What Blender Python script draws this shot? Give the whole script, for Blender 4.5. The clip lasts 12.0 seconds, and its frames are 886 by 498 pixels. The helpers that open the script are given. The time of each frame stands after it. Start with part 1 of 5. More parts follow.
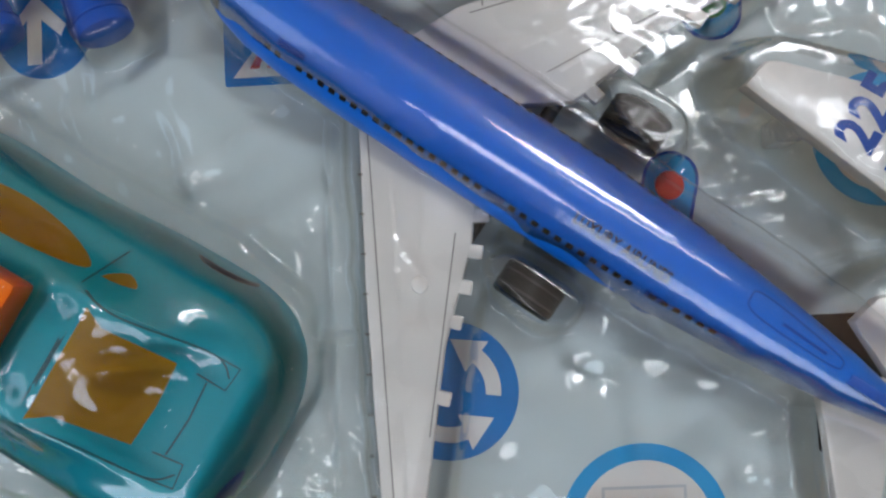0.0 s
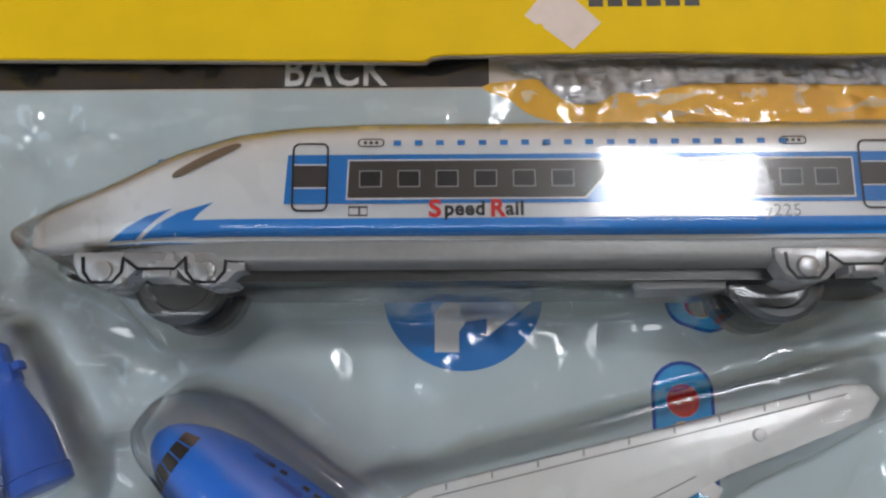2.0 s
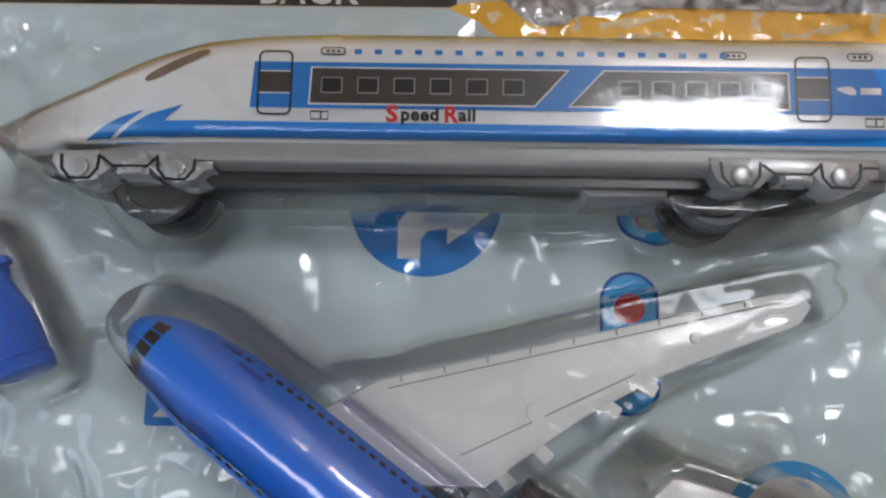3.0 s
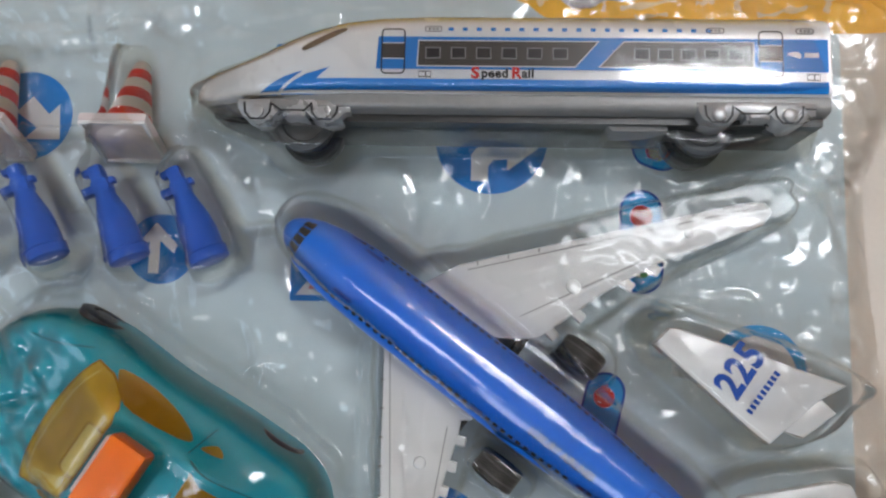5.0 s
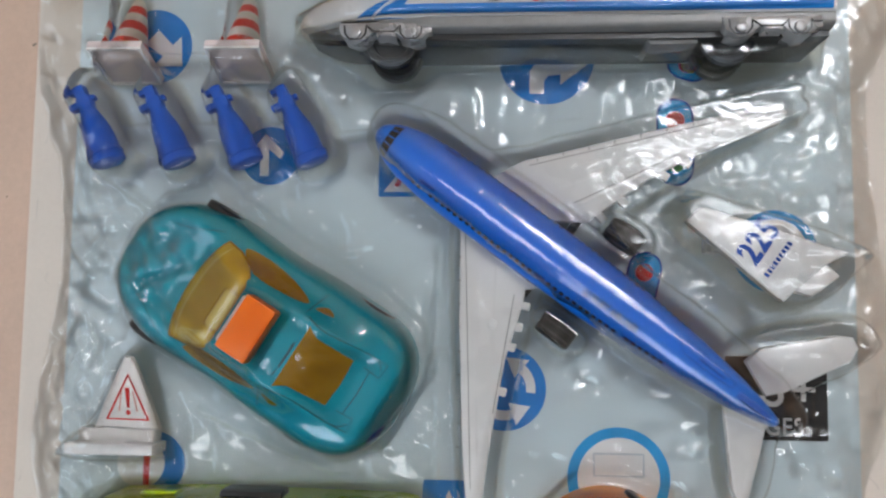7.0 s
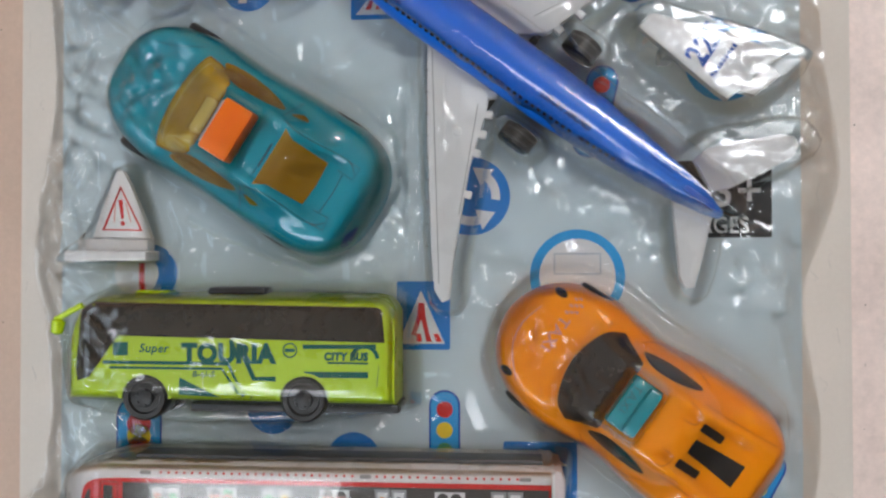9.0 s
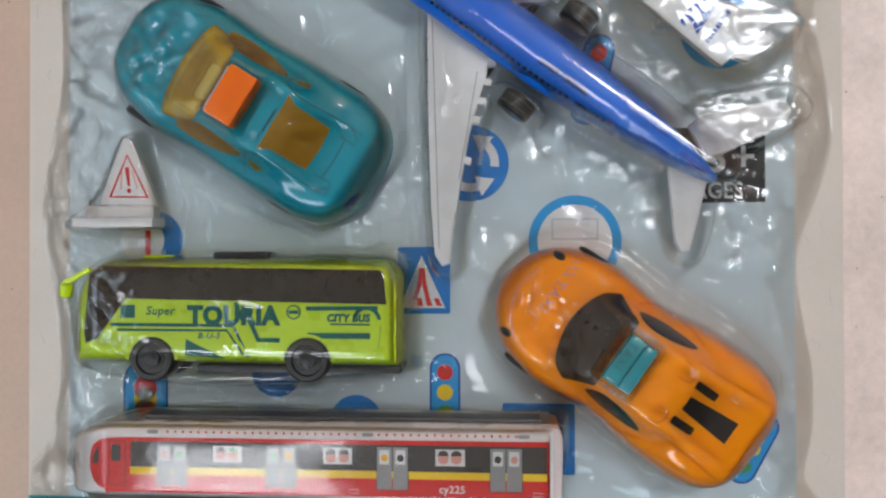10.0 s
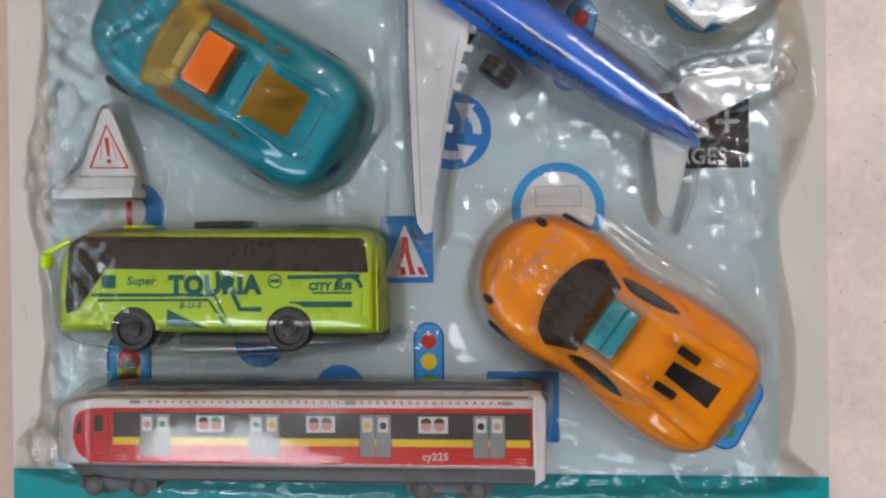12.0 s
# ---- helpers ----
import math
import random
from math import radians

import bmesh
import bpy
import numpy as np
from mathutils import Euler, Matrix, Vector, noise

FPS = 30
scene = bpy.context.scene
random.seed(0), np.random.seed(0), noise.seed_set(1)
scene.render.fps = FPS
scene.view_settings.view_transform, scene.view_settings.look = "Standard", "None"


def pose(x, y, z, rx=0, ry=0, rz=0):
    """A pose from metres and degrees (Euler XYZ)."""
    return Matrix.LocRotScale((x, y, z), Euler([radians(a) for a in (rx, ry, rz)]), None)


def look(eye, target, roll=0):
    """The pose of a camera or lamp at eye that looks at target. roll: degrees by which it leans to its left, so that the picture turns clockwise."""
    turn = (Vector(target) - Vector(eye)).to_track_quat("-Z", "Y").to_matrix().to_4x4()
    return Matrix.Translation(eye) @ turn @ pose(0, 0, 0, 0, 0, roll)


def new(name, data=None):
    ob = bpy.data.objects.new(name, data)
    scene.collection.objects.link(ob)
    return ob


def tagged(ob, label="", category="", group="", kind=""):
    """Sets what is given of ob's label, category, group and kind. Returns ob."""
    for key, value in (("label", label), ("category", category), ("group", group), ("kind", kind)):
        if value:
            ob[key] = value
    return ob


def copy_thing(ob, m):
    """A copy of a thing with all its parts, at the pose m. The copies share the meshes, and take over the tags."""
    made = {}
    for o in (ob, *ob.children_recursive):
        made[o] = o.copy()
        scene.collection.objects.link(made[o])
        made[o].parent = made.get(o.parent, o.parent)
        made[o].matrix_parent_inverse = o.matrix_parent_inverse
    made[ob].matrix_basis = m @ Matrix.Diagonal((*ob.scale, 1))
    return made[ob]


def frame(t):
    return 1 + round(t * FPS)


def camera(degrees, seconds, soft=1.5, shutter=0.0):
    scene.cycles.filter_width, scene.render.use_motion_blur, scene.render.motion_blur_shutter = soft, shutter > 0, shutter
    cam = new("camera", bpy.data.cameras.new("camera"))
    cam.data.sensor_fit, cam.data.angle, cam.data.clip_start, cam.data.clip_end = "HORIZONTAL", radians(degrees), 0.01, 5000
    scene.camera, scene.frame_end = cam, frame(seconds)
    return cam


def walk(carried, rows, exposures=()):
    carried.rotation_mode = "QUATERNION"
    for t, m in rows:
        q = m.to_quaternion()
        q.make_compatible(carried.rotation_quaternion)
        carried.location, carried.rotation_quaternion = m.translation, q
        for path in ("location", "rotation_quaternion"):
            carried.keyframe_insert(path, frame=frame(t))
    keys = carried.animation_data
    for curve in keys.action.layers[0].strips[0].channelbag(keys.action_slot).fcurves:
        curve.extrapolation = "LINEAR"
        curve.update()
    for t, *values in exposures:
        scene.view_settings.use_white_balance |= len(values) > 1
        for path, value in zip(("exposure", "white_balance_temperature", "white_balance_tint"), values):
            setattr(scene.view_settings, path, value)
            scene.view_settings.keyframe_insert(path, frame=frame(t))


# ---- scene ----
cam = camera(56.4, 12.0, 2.3)
ROWS = [
    (0.0, 0.0212, -0.0075, 0.1406, 2.94, 2.45, -2.74),
    (0.5, 0.0197, 0.0065, 0.1472, 5.97, 2.79, -2.69),
    (1.0, 0.0160, 0.0297, 0.1389, 9.13, 2.41, -2.43),
    (1.5, 0.0172, 0.0484, 0.1350, 11.01, 2.01, -1.97),
    (2.0, 0.0256, 0.0488, 0.1395, 11.71, 0.84, -0.14),
    (2.5, 0.0327, 0.0438, 0.1436, 10.06, 0.87, 0.95),
    (4.5, 0.0340, 0.0301, 0.1708, 7.50, 1.74, 1.36),
    (5.0, 0.0237, 0.0196, 0.1978, 6.85, 2.14, 1.28),
    (5.5, 0.0176, 0.0101, 0.2101, 6.22, 2.85, 1.03),
    (6.0, 0.0143, 0.0078, 0.2181, 5.78, 3.38, 0.86),
    (6.5, 0.0115, 0.0029, 0.2262, 5.43, 3.60, 0.79),
    (7.0, 0.0146, -0.0045, 0.2342, 4.81, 4.03, 0.73),
    (9.0, 0.0267, -0.0436, 0.2475, 0.88, 4.54, -0.05),
    (9.5, 0.0282, -0.0454, 0.2498, 0.72, 4.58, -0.11),
    (10.0, 0.0271, -0.0529, 0.2524, 0.61, 4.56, -0.14),
    (10.5, 0.0299, -0.0603, 0.2490, 0.04, 4.42, -0.42),
    (11.0, 0.0298, -0.0616, 0.2473, -0.40, 4.38, -0.55),
    (11.5, 0.0307, -0.0596, 0.2486, -0.42, 4.45, -0.56),
    (12.0, 0.0315, -0.0580, 0.2508, -0.45, 4.41, -0.60),
]
walk(cam, [(t, pose(x, y, z, rx, ry, rz)) for t, x, y, z, rx, ry, rz in ROWS],
     exposures=((0.0, -0.18), (1.5, -0.06), (2.0, -0.20), (2.5, -0.20), (5.0, -0.07), (7.0, -0.08), (12.0, -0.14)))

from mathutils import noise
# ---- world and lights ----
world = bpy.data.worlds.new("world")
scene.world = world
world.use_nodes = True
sky = world.node_tree.nodes.new("ShaderNodeTexSky")
sky.sky_type, sky.sun_disc = "NISHITA", False
sky.sun_elevation, sky.sun_rotation = radians(40), radians(200)
world.node_tree.links.new(sky.outputs[0], world.node_tree.nodes["Background"].inputs[0])
world.node_tree.nodes["Background"].inputs[1].default_value = 0.1
LAMP_NORTH, LAMP_MIDDLE, LAMP_SOUTH = 33.0, 11.0, 9.0
# cool side light added in the openings of two assumed, unseen windows
for eye, aim, wide, watts in (((-1.44, -0.1, 1.65), (0, -0.1, 1.65), 1.3, 10.0), ((-0.2, -1.34, 1.65), (-0.2, 0, 1.65), 1.3, 21.0)):
    side_lamp = bpy.data.lights.new("side_fill_light", "AREA")
    side_lamp.shape, side_lamp.size, side_lamp.size_y = "RECTANGLE", wide, 0.9
    side_lamp.energy, side_lamp.color = watts, (0.72, 0.86, 1.0)
    new("side_fill_light", side_lamp).matrix_basis = look(eye, aim)


# ---- materials ----
def shader(name):
    m = bpy.data.materials.new(name)
    m.use_nodes = True
    return m, m.node_tree.nodes, m.node_tree.links, m.node_tree.nodes["Principled BSDF"]


def noise_node(nodes, links, scale, detail=4.0, rough=0.6):
    at = nodes.new("ShaderNodeTexCoord")
    n = nodes.new("ShaderNodeTexNoise")
    n.inputs["Scale"].default_value, n.inputs["Detail"].default_value, n.inputs["Roughness"].default_value = scale, detail, rough
    links.new(at.outputs["Object"], n.inputs["Vector"])
    return n


def paint(name, rgb, rough=0.4, metal=0.0, vary=0.10, bump=0.08, grain=900.0, stain=60.0, coat=0.0):
    """Plastic, card or metal: a base colour that drifts at two scales, with fine relief."""
    m, nodes, links, b = shader(name)
    fine, broad = noise_node(nodes, links, grain, 5), noise_node(nodes, links, stain, 3)
    mix = nodes.new("ShaderNodeMix")
    mix.data_type, mix.blend_type = "FLOAT", "MIX"
    mix.inputs[0].default_value = 0.6
    links.new(fine.outputs[0], mix.inputs[2])
    links.new(broad.outputs[0], mix.inputs[3])
    ramp = nodes.new("ShaderNodeValToRGB")
    e = ramp.color_ramp.elements
    e[0].position, e[1].position = 0.3, 0.7
    e[0].color = (*[c * (1 - vary) for c in rgb], 1)
    e[1].color = (*[min(1, c * (1 + vary)) for c in rgb], 1)
    links.new(mix.outputs[0], ramp.inputs[0])
    links.new(ramp.outputs[0], b.inputs["Base Color"])
    rr = nodes.new("ShaderNodeMapRange")
    rr.inputs["To Min"].default_value, rr.inputs["To Max"].default_value = max(0.02, rough - 0.07), rough + 0.07
    links.new(broad.outputs[0], rr.inputs[0])
    links.new(rr.outputs[0], b.inputs["Roughness"])
    b.inputs["Metallic"].default_value = metal
    b.inputs["Coat Weight"].default_value = coat
    if bump:
        bp = nodes.new("ShaderNodeBump")
        bp.inputs["Strength"].default_value, bp.inputs["Distance"].default_value = bump, 0.0006
        links.new(fine.outputs[0], bp.inputs["Height"])
        links.new(bp.outputs[0], b.inputs["Normal"])
    return m


def ink(*args):
    """Printed card: like paint, with little surface gloss."""
    m = paint(*args)
    m.node_tree.nodes["Principled BSDF"].inputs["Specular IOR Level"].default_value = 0.2
    return m


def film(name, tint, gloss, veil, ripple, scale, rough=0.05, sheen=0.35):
    """Clear plastic sheet: light goes straight through; tan wall shade is painted as a slope-driven tint; its gloss
    grows at grazing angles.
    """
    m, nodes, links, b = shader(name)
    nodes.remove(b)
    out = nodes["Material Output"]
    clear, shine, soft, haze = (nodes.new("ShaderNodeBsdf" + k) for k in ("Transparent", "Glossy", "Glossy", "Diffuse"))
    # steeper faces turn warmer and darker: shade of the pocket walls, put into colour
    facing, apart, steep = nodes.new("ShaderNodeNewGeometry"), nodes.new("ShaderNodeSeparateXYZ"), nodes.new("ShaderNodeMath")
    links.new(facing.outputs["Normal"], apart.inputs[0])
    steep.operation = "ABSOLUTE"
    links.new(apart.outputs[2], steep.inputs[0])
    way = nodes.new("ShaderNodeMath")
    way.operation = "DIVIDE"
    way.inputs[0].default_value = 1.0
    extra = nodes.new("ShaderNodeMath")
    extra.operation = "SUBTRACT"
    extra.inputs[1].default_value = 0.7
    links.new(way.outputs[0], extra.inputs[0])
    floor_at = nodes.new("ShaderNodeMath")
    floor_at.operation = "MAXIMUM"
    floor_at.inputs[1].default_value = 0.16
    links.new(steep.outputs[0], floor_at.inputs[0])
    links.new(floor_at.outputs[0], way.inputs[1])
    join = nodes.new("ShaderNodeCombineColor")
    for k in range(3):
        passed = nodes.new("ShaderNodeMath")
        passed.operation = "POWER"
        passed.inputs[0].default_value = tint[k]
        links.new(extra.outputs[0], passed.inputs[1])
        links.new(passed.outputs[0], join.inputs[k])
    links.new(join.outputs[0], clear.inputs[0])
    shine.inputs["Roughness"].default_value, soft.inputs["Roughness"].default_value = rough, 0.22
    haze.inputs[0].default_value = (0.8, 0.8, 0.8, 1)
    n = noise_node(nodes, links, scale, 3)
    bp = nodes.new("ShaderNodeBump")
    bp.inputs["Strength"].default_value, bp.inputs["Distance"].default_value = ripple, 0.002
    links.new(n.outputs[0], bp.inputs["Height"])
    fr = nodes.new("ShaderNodeFresnel")
    fr.inputs[0].default_value = 1.5
    for node in (shine, soft, fr):
        links.new(bp.outputs[0], node.inputs["Normal"])
    up = nodes.new("ShaderNodeMath")
    up.operation, up.use_clamp = "MULTIPLY", True
    up.inputs[1].default_value = gloss
    # both faces of the sheet together: 2F / (1 + F)
    double, more, both = (nodes.new("ShaderNodeMath") for _ in range(3))
    double.operation, more.operation, both.operation = "MULTIPLY", "ADD", "DIVIDE"
    double.inputs[1].default_value, more.inputs[1].default_value = 2.0, 1.0
    links.new(fr.outputs[0], double.inputs[0])
    links.new(fr.outputs[0], more.inputs[0])
    links.new(double.outputs[0], both.inputs[0])
    links.new(more.outputs[0], both.inputs[1])
    links.new(both.outputs[0], up.inputs[0])
    veiled, glossy, mixed = (nodes.new("ShaderNodeMixShader") for _ in range(3))
    veiled.inputs[0].default_value, glossy.inputs[0].default_value = veil, sheen
    for node, first, second in ((veiled, clear, haze), (glossy, shine, soft), (mixed, veiled, glossy)):
        links.new(first.outputs[0], node.inputs[1])
        links.new(second.outputs[0], node.inputs[2])
    links.new(up.outputs[0], mixed.inputs[0])
    links.new(mixed.outputs[0], out.inputs[0])
    return m


def glow(name, rgb, strength):
    m, nodes, links, b = shader(name)
    b.inputs["Base Color"].default_value = (0.8, 0.8, 0.8, 1)
    b.inputs["Emission Color"].default_value = (*rgb, 1)
    b.inputs["Emission Strength"].default_value = strength
    return m


FLOOR = paint("pinkish_beige_board", (0.54, 0.395, 0.305), 0.45, 0, 0.12, 0.10, 500, 14)
FLOOR_PALE = paint("pale_beige_board", (0.74, 0.61, 0.55), 0.45, 0, 0.20, 0.14, 420, 24)
WALL_WHITE = paint("wall_paint", (0.68, 0.68, 0.68), 0.7, 0, 0.04, 0.02, 80, 3)
# reflector colour of the unseen north and east walls
WALL_BROWN = paint("warm_bounce_wall", (0.62, 0.42, 0.28), 0.5, 0, 0.25, 0.05, 40, 4)
# unseen south wall, made dark so south-facing film reflects little
WALL_DARK = paint("dark_south_wall", (0.07, 0.065, 0.06), 0.8, 0, 0.2, 0.1, 60, 4)
CEILING = paint("ceiling_paint", (0.31, 0.26, 0.21), 0.8, 0, 0.03, 0.02, 80, 3)
GLOW_NORTH = glow("white_lamp_diffuser", (0.90, 0.94, 1.0), LAMP_NORTH)
GLOW_MIDDLE = glow("soft_white_lamp_diffuser", (0.88, 0.94, 1.0), LAMP_MIDDLE)
GLOW_SOUTH = glow("pale_lamp_diffuser", (0.92, 0.95, 1.0), LAMP_SOUTH)
LAMP_FRAME = paint("white_metal", (0.75, 0.75, 0.75), 0.4)
CARD_WHITE = ink("white_card", (0.62, 0.57, 0.51), 0.5, 0, 0.05, 0.05, 700, 25)
CARD_BLUE = ink("pale_blue_print", (0.53, 0.62, 0.655), 0.4, 0, 0.05, 0.04, 600, 20)
CARD_SEAL = ink("pale_seal_mark", (0.57, 0.65, 0.68), 0.5, 0, 0.12, 0.2, 500, 200)
CARD_GREY = ink("pale_grey_print", (0.50, 0.55, 0.60), 0.4, 0, 0.05, 0.04, 600, 20)
INK_BLUE = ink("blue_ink", (0.010, 0.19, 0.56), 0.4, 0, 0.06, 0.03)
INK_SKY = ink("light_blue_ink", (0.02, 0.33, 0.72), 0.4, 0, 0.06, 0.03)
INK_WHITE = ink("white_ink", (0.72, 0.72, 0.72), 0.4, 0, 0.04, 0.03)
INK_RED = ink("red_ink", (0.66, 0.02, 0.016), 0.4, 0, 0.08, 0.03)
INK_YELLOW = ink("yellow_ink", (0.88, 0.62, 0.02), 0.4, 0, 0.08, 0.03)
INK_GREEN = ink("green_ink", (0.06, 0.30, 0.10), 0.4, 0, 0.08, 0.03)
INK_BLACK = ink("black_ink", (0.012, 0.012, 0.013), 0.35, 0, 0.2, 0.03)
INK_TEAL = ink("teal_ink", (0.004, 0.28, 0.30), 0.4, 0, 0.08, 0.04)
INK_ORANGE = ink("amber_ink", (0.86, 0.47, 0.03), 0.4, 0, 0.15, 0.04, 500, 80)
INK_PINK = ink("pink_ink", (0.70, 0.34, 0.28), 0.4, 0, 0.1, 0.03)
INK_BROWN = ink("brown_ink", (0.17, 0.12, 0.08), 0.4, 0, 0.15, 0.03)
INK_CREAM = ink("rubbed_pale_ink", (0.78, 0.62, 0.36), 0.5, 0, 0.25, 0.2, 300, 90)
INK_SHELL = ink("pinkish_paper", (0.66, 0.54, 0.47), 0.5, 0, 0.08, 0.05, 500, 90)
INK_GREY = ink("grey_ink", (0.30, 0.30, 0.30), 0.4, 0, 0.1, 0.03)
INK_CHAR = ink("charcoal_ink", (0.055, 0.047, 0.043), 0.3, 0, 0.2, 0.03)
INK_NAVY = ink("deep_blue_ink", (0.006, 0.075, 0.40), 0.4, 0, 0.1, 0.03)
INK_PINE = ink("dark_green_ink", (0.004, 0.12, 0.10), 0.4, 0, 0.15, 0.03)
BOX_YELLOW = ink("yellow_carton", (0.75, 0.48, 0.001), 0.55, 0, 0.08, 0.30, 130, 20)
CARTON = paint("grey_carton_edge", (0.22, 0.18, 0.14), 0.8, 0, 0.2, 0.2)
WHITE_PLASTIC = paint("white_plastic", (0.72, 0.72, 0.72), 0.28, 0, 0.04, 0.03, 700, 60, 0.3)
SILVER = paint("silver_paint", (0.20, 0.195, 0.19), 0.36, 0.1, 0.12, 0.12, 700, 120)
SILVER_BRIGHT = paint("bright_silver_paint", (0.30, 0.30, 0.30), 0.28, 0.4, 0.2, 0.3, 300, 120)
DARK_GREY = paint("dark_grey_plastic", (0.05, 0.055, 0.06), 0.45, 0, 0.2, 0.1, 600, 90)
SILVER_DARK = paint("dull_silver_paint", (0.085, 0.083, 0.083), 0.42, 0.3, 0.2, 0.12, 700, 120)
BLUE_PLASTIC = ink("glossy_blue_plastic", (0.006, 0.155, 0.68), 0.34, 0, 0.10, 0.02, 700, 50, 0.05)
BLUE_DULL = ink("blue_plastic", (0.010, 0.10, 0.53), 0.34, 0, 0.12, 0.03, 700, 80, 0.05)
TEAL = ink("teal_plastic", (0.002, 0.32, 0.42), 0.30, 0, 0.10, 0.02, 700, 50, 0.1)
TEAL_LINE = paint("teal_shadow_line", (0.002, 0.09, 0.12), 0.4, 0, 0.1, 0.0)
ORANGE = ink("orange_plastic", (1.0, 0.34, 0.001), 0.32, 0, 0.06, 0.02, 700, 50, 0.1)
ORANGE_LINE = paint("orange_seam", (0.66, 0.17, 0.002), 0.4, 0, 0.1, 0.0)
ORANGE_RED = ink("orange_red_plastic", (1.0, 0.20, 0.002), 0.32, 0, 0.08, 0.02, 700, 50, 0.05)
OLIVE_LIGHT = paint("amber_windscreen", (0.55, 0.37, 0.03), 0.15, 0, 0.15, 0.04, 500, 60, 0.4)
OLIVE = paint("amber_tinted_window", (0.34, 0.18, 0.006), 0.15, 0, 0.15, 0.04, 500, 60, 0.5)
OLIVE_PALE = paint("amber_seat_plastic", (0.60, 0.48, 0.12), 0.25, 0, 0.12, 0.04)
CYAN = paint("cyan_plastic", (0.005, 0.30, 0.36), 0.25, 0, 0.1, 0.02, 700, 60, 0.3)
SMOKE = paint("smoked_window", (0.030, 0.022, 0.016), 0.1, 0, 0.3, 0.05, 500, 90, 0.6)
RUBBER = paint("black_plastic", (0.016, 0.015, 0.014), 0.35, 0, 0.3, 0.15, 800, 150)
LIME = paint("lime_plastic", (0.50, 0.70, 0.010), 0.28, 0, 0.07, 0.03, 700, 60, 0.3)
RED_PLASTIC = ink("red_plastic", (0.68, 0.03, 0.015), 0.35, 0, 0.1, 0.05)
FOIL = paint("crumpled_foil", (0.30, 0.30, 0.31), 0.38, 0.5, 0.4, 1.0, 300, 120)
PINK_HOLLOW = paint("pale_pink_plastic", (0.62, 0.55, 0.55), 0.35, 0, 0.08, 0.03)
# the warm tint paints tan shade on the pockets' steep sides
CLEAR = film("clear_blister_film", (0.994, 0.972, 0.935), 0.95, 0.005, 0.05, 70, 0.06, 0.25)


# ---- building helpers (all lengths in millimetres) ----
MM = 0.001


def thing(name, at, label, category, turn=0.0, group="", kind=""):
    ob = new(name)
    ob.empty_display_size = 0.01
    ob.matrix_basis = pose(at[0] * MM, at[1] * MM, at[2] * MM, 0, 0, turn)
    return tagged(ob, label, category, group, kind)


def mesh_of(name, bm, material, smooth=True):
    me = bpy.data.meshes.new(name)
    for v in bm.verts:
        v.co *= MM
    bmesh.ops.recalc_face_normals(bm, faces=bm.faces)
    bm.to_mesh(me)
    bm.free()
    me.materials.append(material)
    if smooth:
        me.polygons.foreach_set("use_smooth", [True] * len(me.polygons))
        me.set_sharp_from_angle(angle=radians(42))
    return me


def part(name, bm, material, parent, label="", smooth=True):
    ob = new(name, mesh_of(name, bm, material, smooth))
    ob.parent = parent
    return tagged(ob, label)


def single(name, bm, material, at, label, category, kind="", turn=0.0, group=""):
    ob = new(name, mesh_of(name, bm, material))
    ob.matrix_basis = pose(at[0] * MM, at[1] * MM, at[2] * MM, 0, 0, turn)
    return tagged(ob, label, category, group, kind)


def box(x0, y0, z0, x1, y1, z1, bevel=0.0, bm=None):
    bm = bm or bmesh.new()
    r = bmesh.ops.create_cube(bm, size=1)
    for v in r["verts"]:
        v.co = Vector(((x0 + x1) / 2 + v.co.x * (x1 - x0), (y0 + y1) / 2 + v.co.y * (y1 - y0), (z0 + z1) / 2 + v.co.z * (z1 - z0)))
    if bevel:
        edges = list({e for v in r["verts"] for e in v.link_edges})
        bmesh.ops.bevel(bm, geom=edges, offset=bevel, segments=2, affect="EDGES", profile=0.6)
    return bm


def curve(points, closed=True, steps=5):
    """A smooth line through control points."""
    out, n = [], len(points)
    for i in range(n if closed else n - 1):
        get = lambda k: Vector(points[k % n]) if closed else Vector(points[min(max(k, 0), n - 1)])
        a, b, c, d = get(i - 1), get(i), get(i + 1), get(i + 2)
        for s in range(steps):
            t = s / steps
            p = 0.5 * (2 * b + (c - a) * t + (2 * a - 5 * b + 4 * c - d) * t * t + (3 * b - a - 3 * c + d) * t ** 3)
            out.append((p.x, p.y))
    if not closed:
        out.append(tuple(points[-1]))
    return out


def area(poly):
    return 0.5 * sum(a[0] * b[1] - b[0] * a[1] for a, b in zip(poly, poly[1:] + poly[:1]))


def shrink(poly, d):
    """The outline moved inward by d."""
    n, sign, out = len(poly), 1 if area(poly) > 0 else -1, []
    for i in range(n):
        a, b, c = Vector(poly[i - 1]), Vector(poly[i]), Vector(poly[(i + 1) % n])
        e, f = (b - a).normalized(), (c - b).normalized()
        m = (Vector((-e.y, e.x)) + Vector((-f.y, f.x))) * sign
        if m.length > 1e-6:
            m.normalize()
        k = max(0.5, m.dot(Vector((-e.y, e.x)) * sign))
        p = b + m * d / k
        out.append((p.x, p.y))
    return out


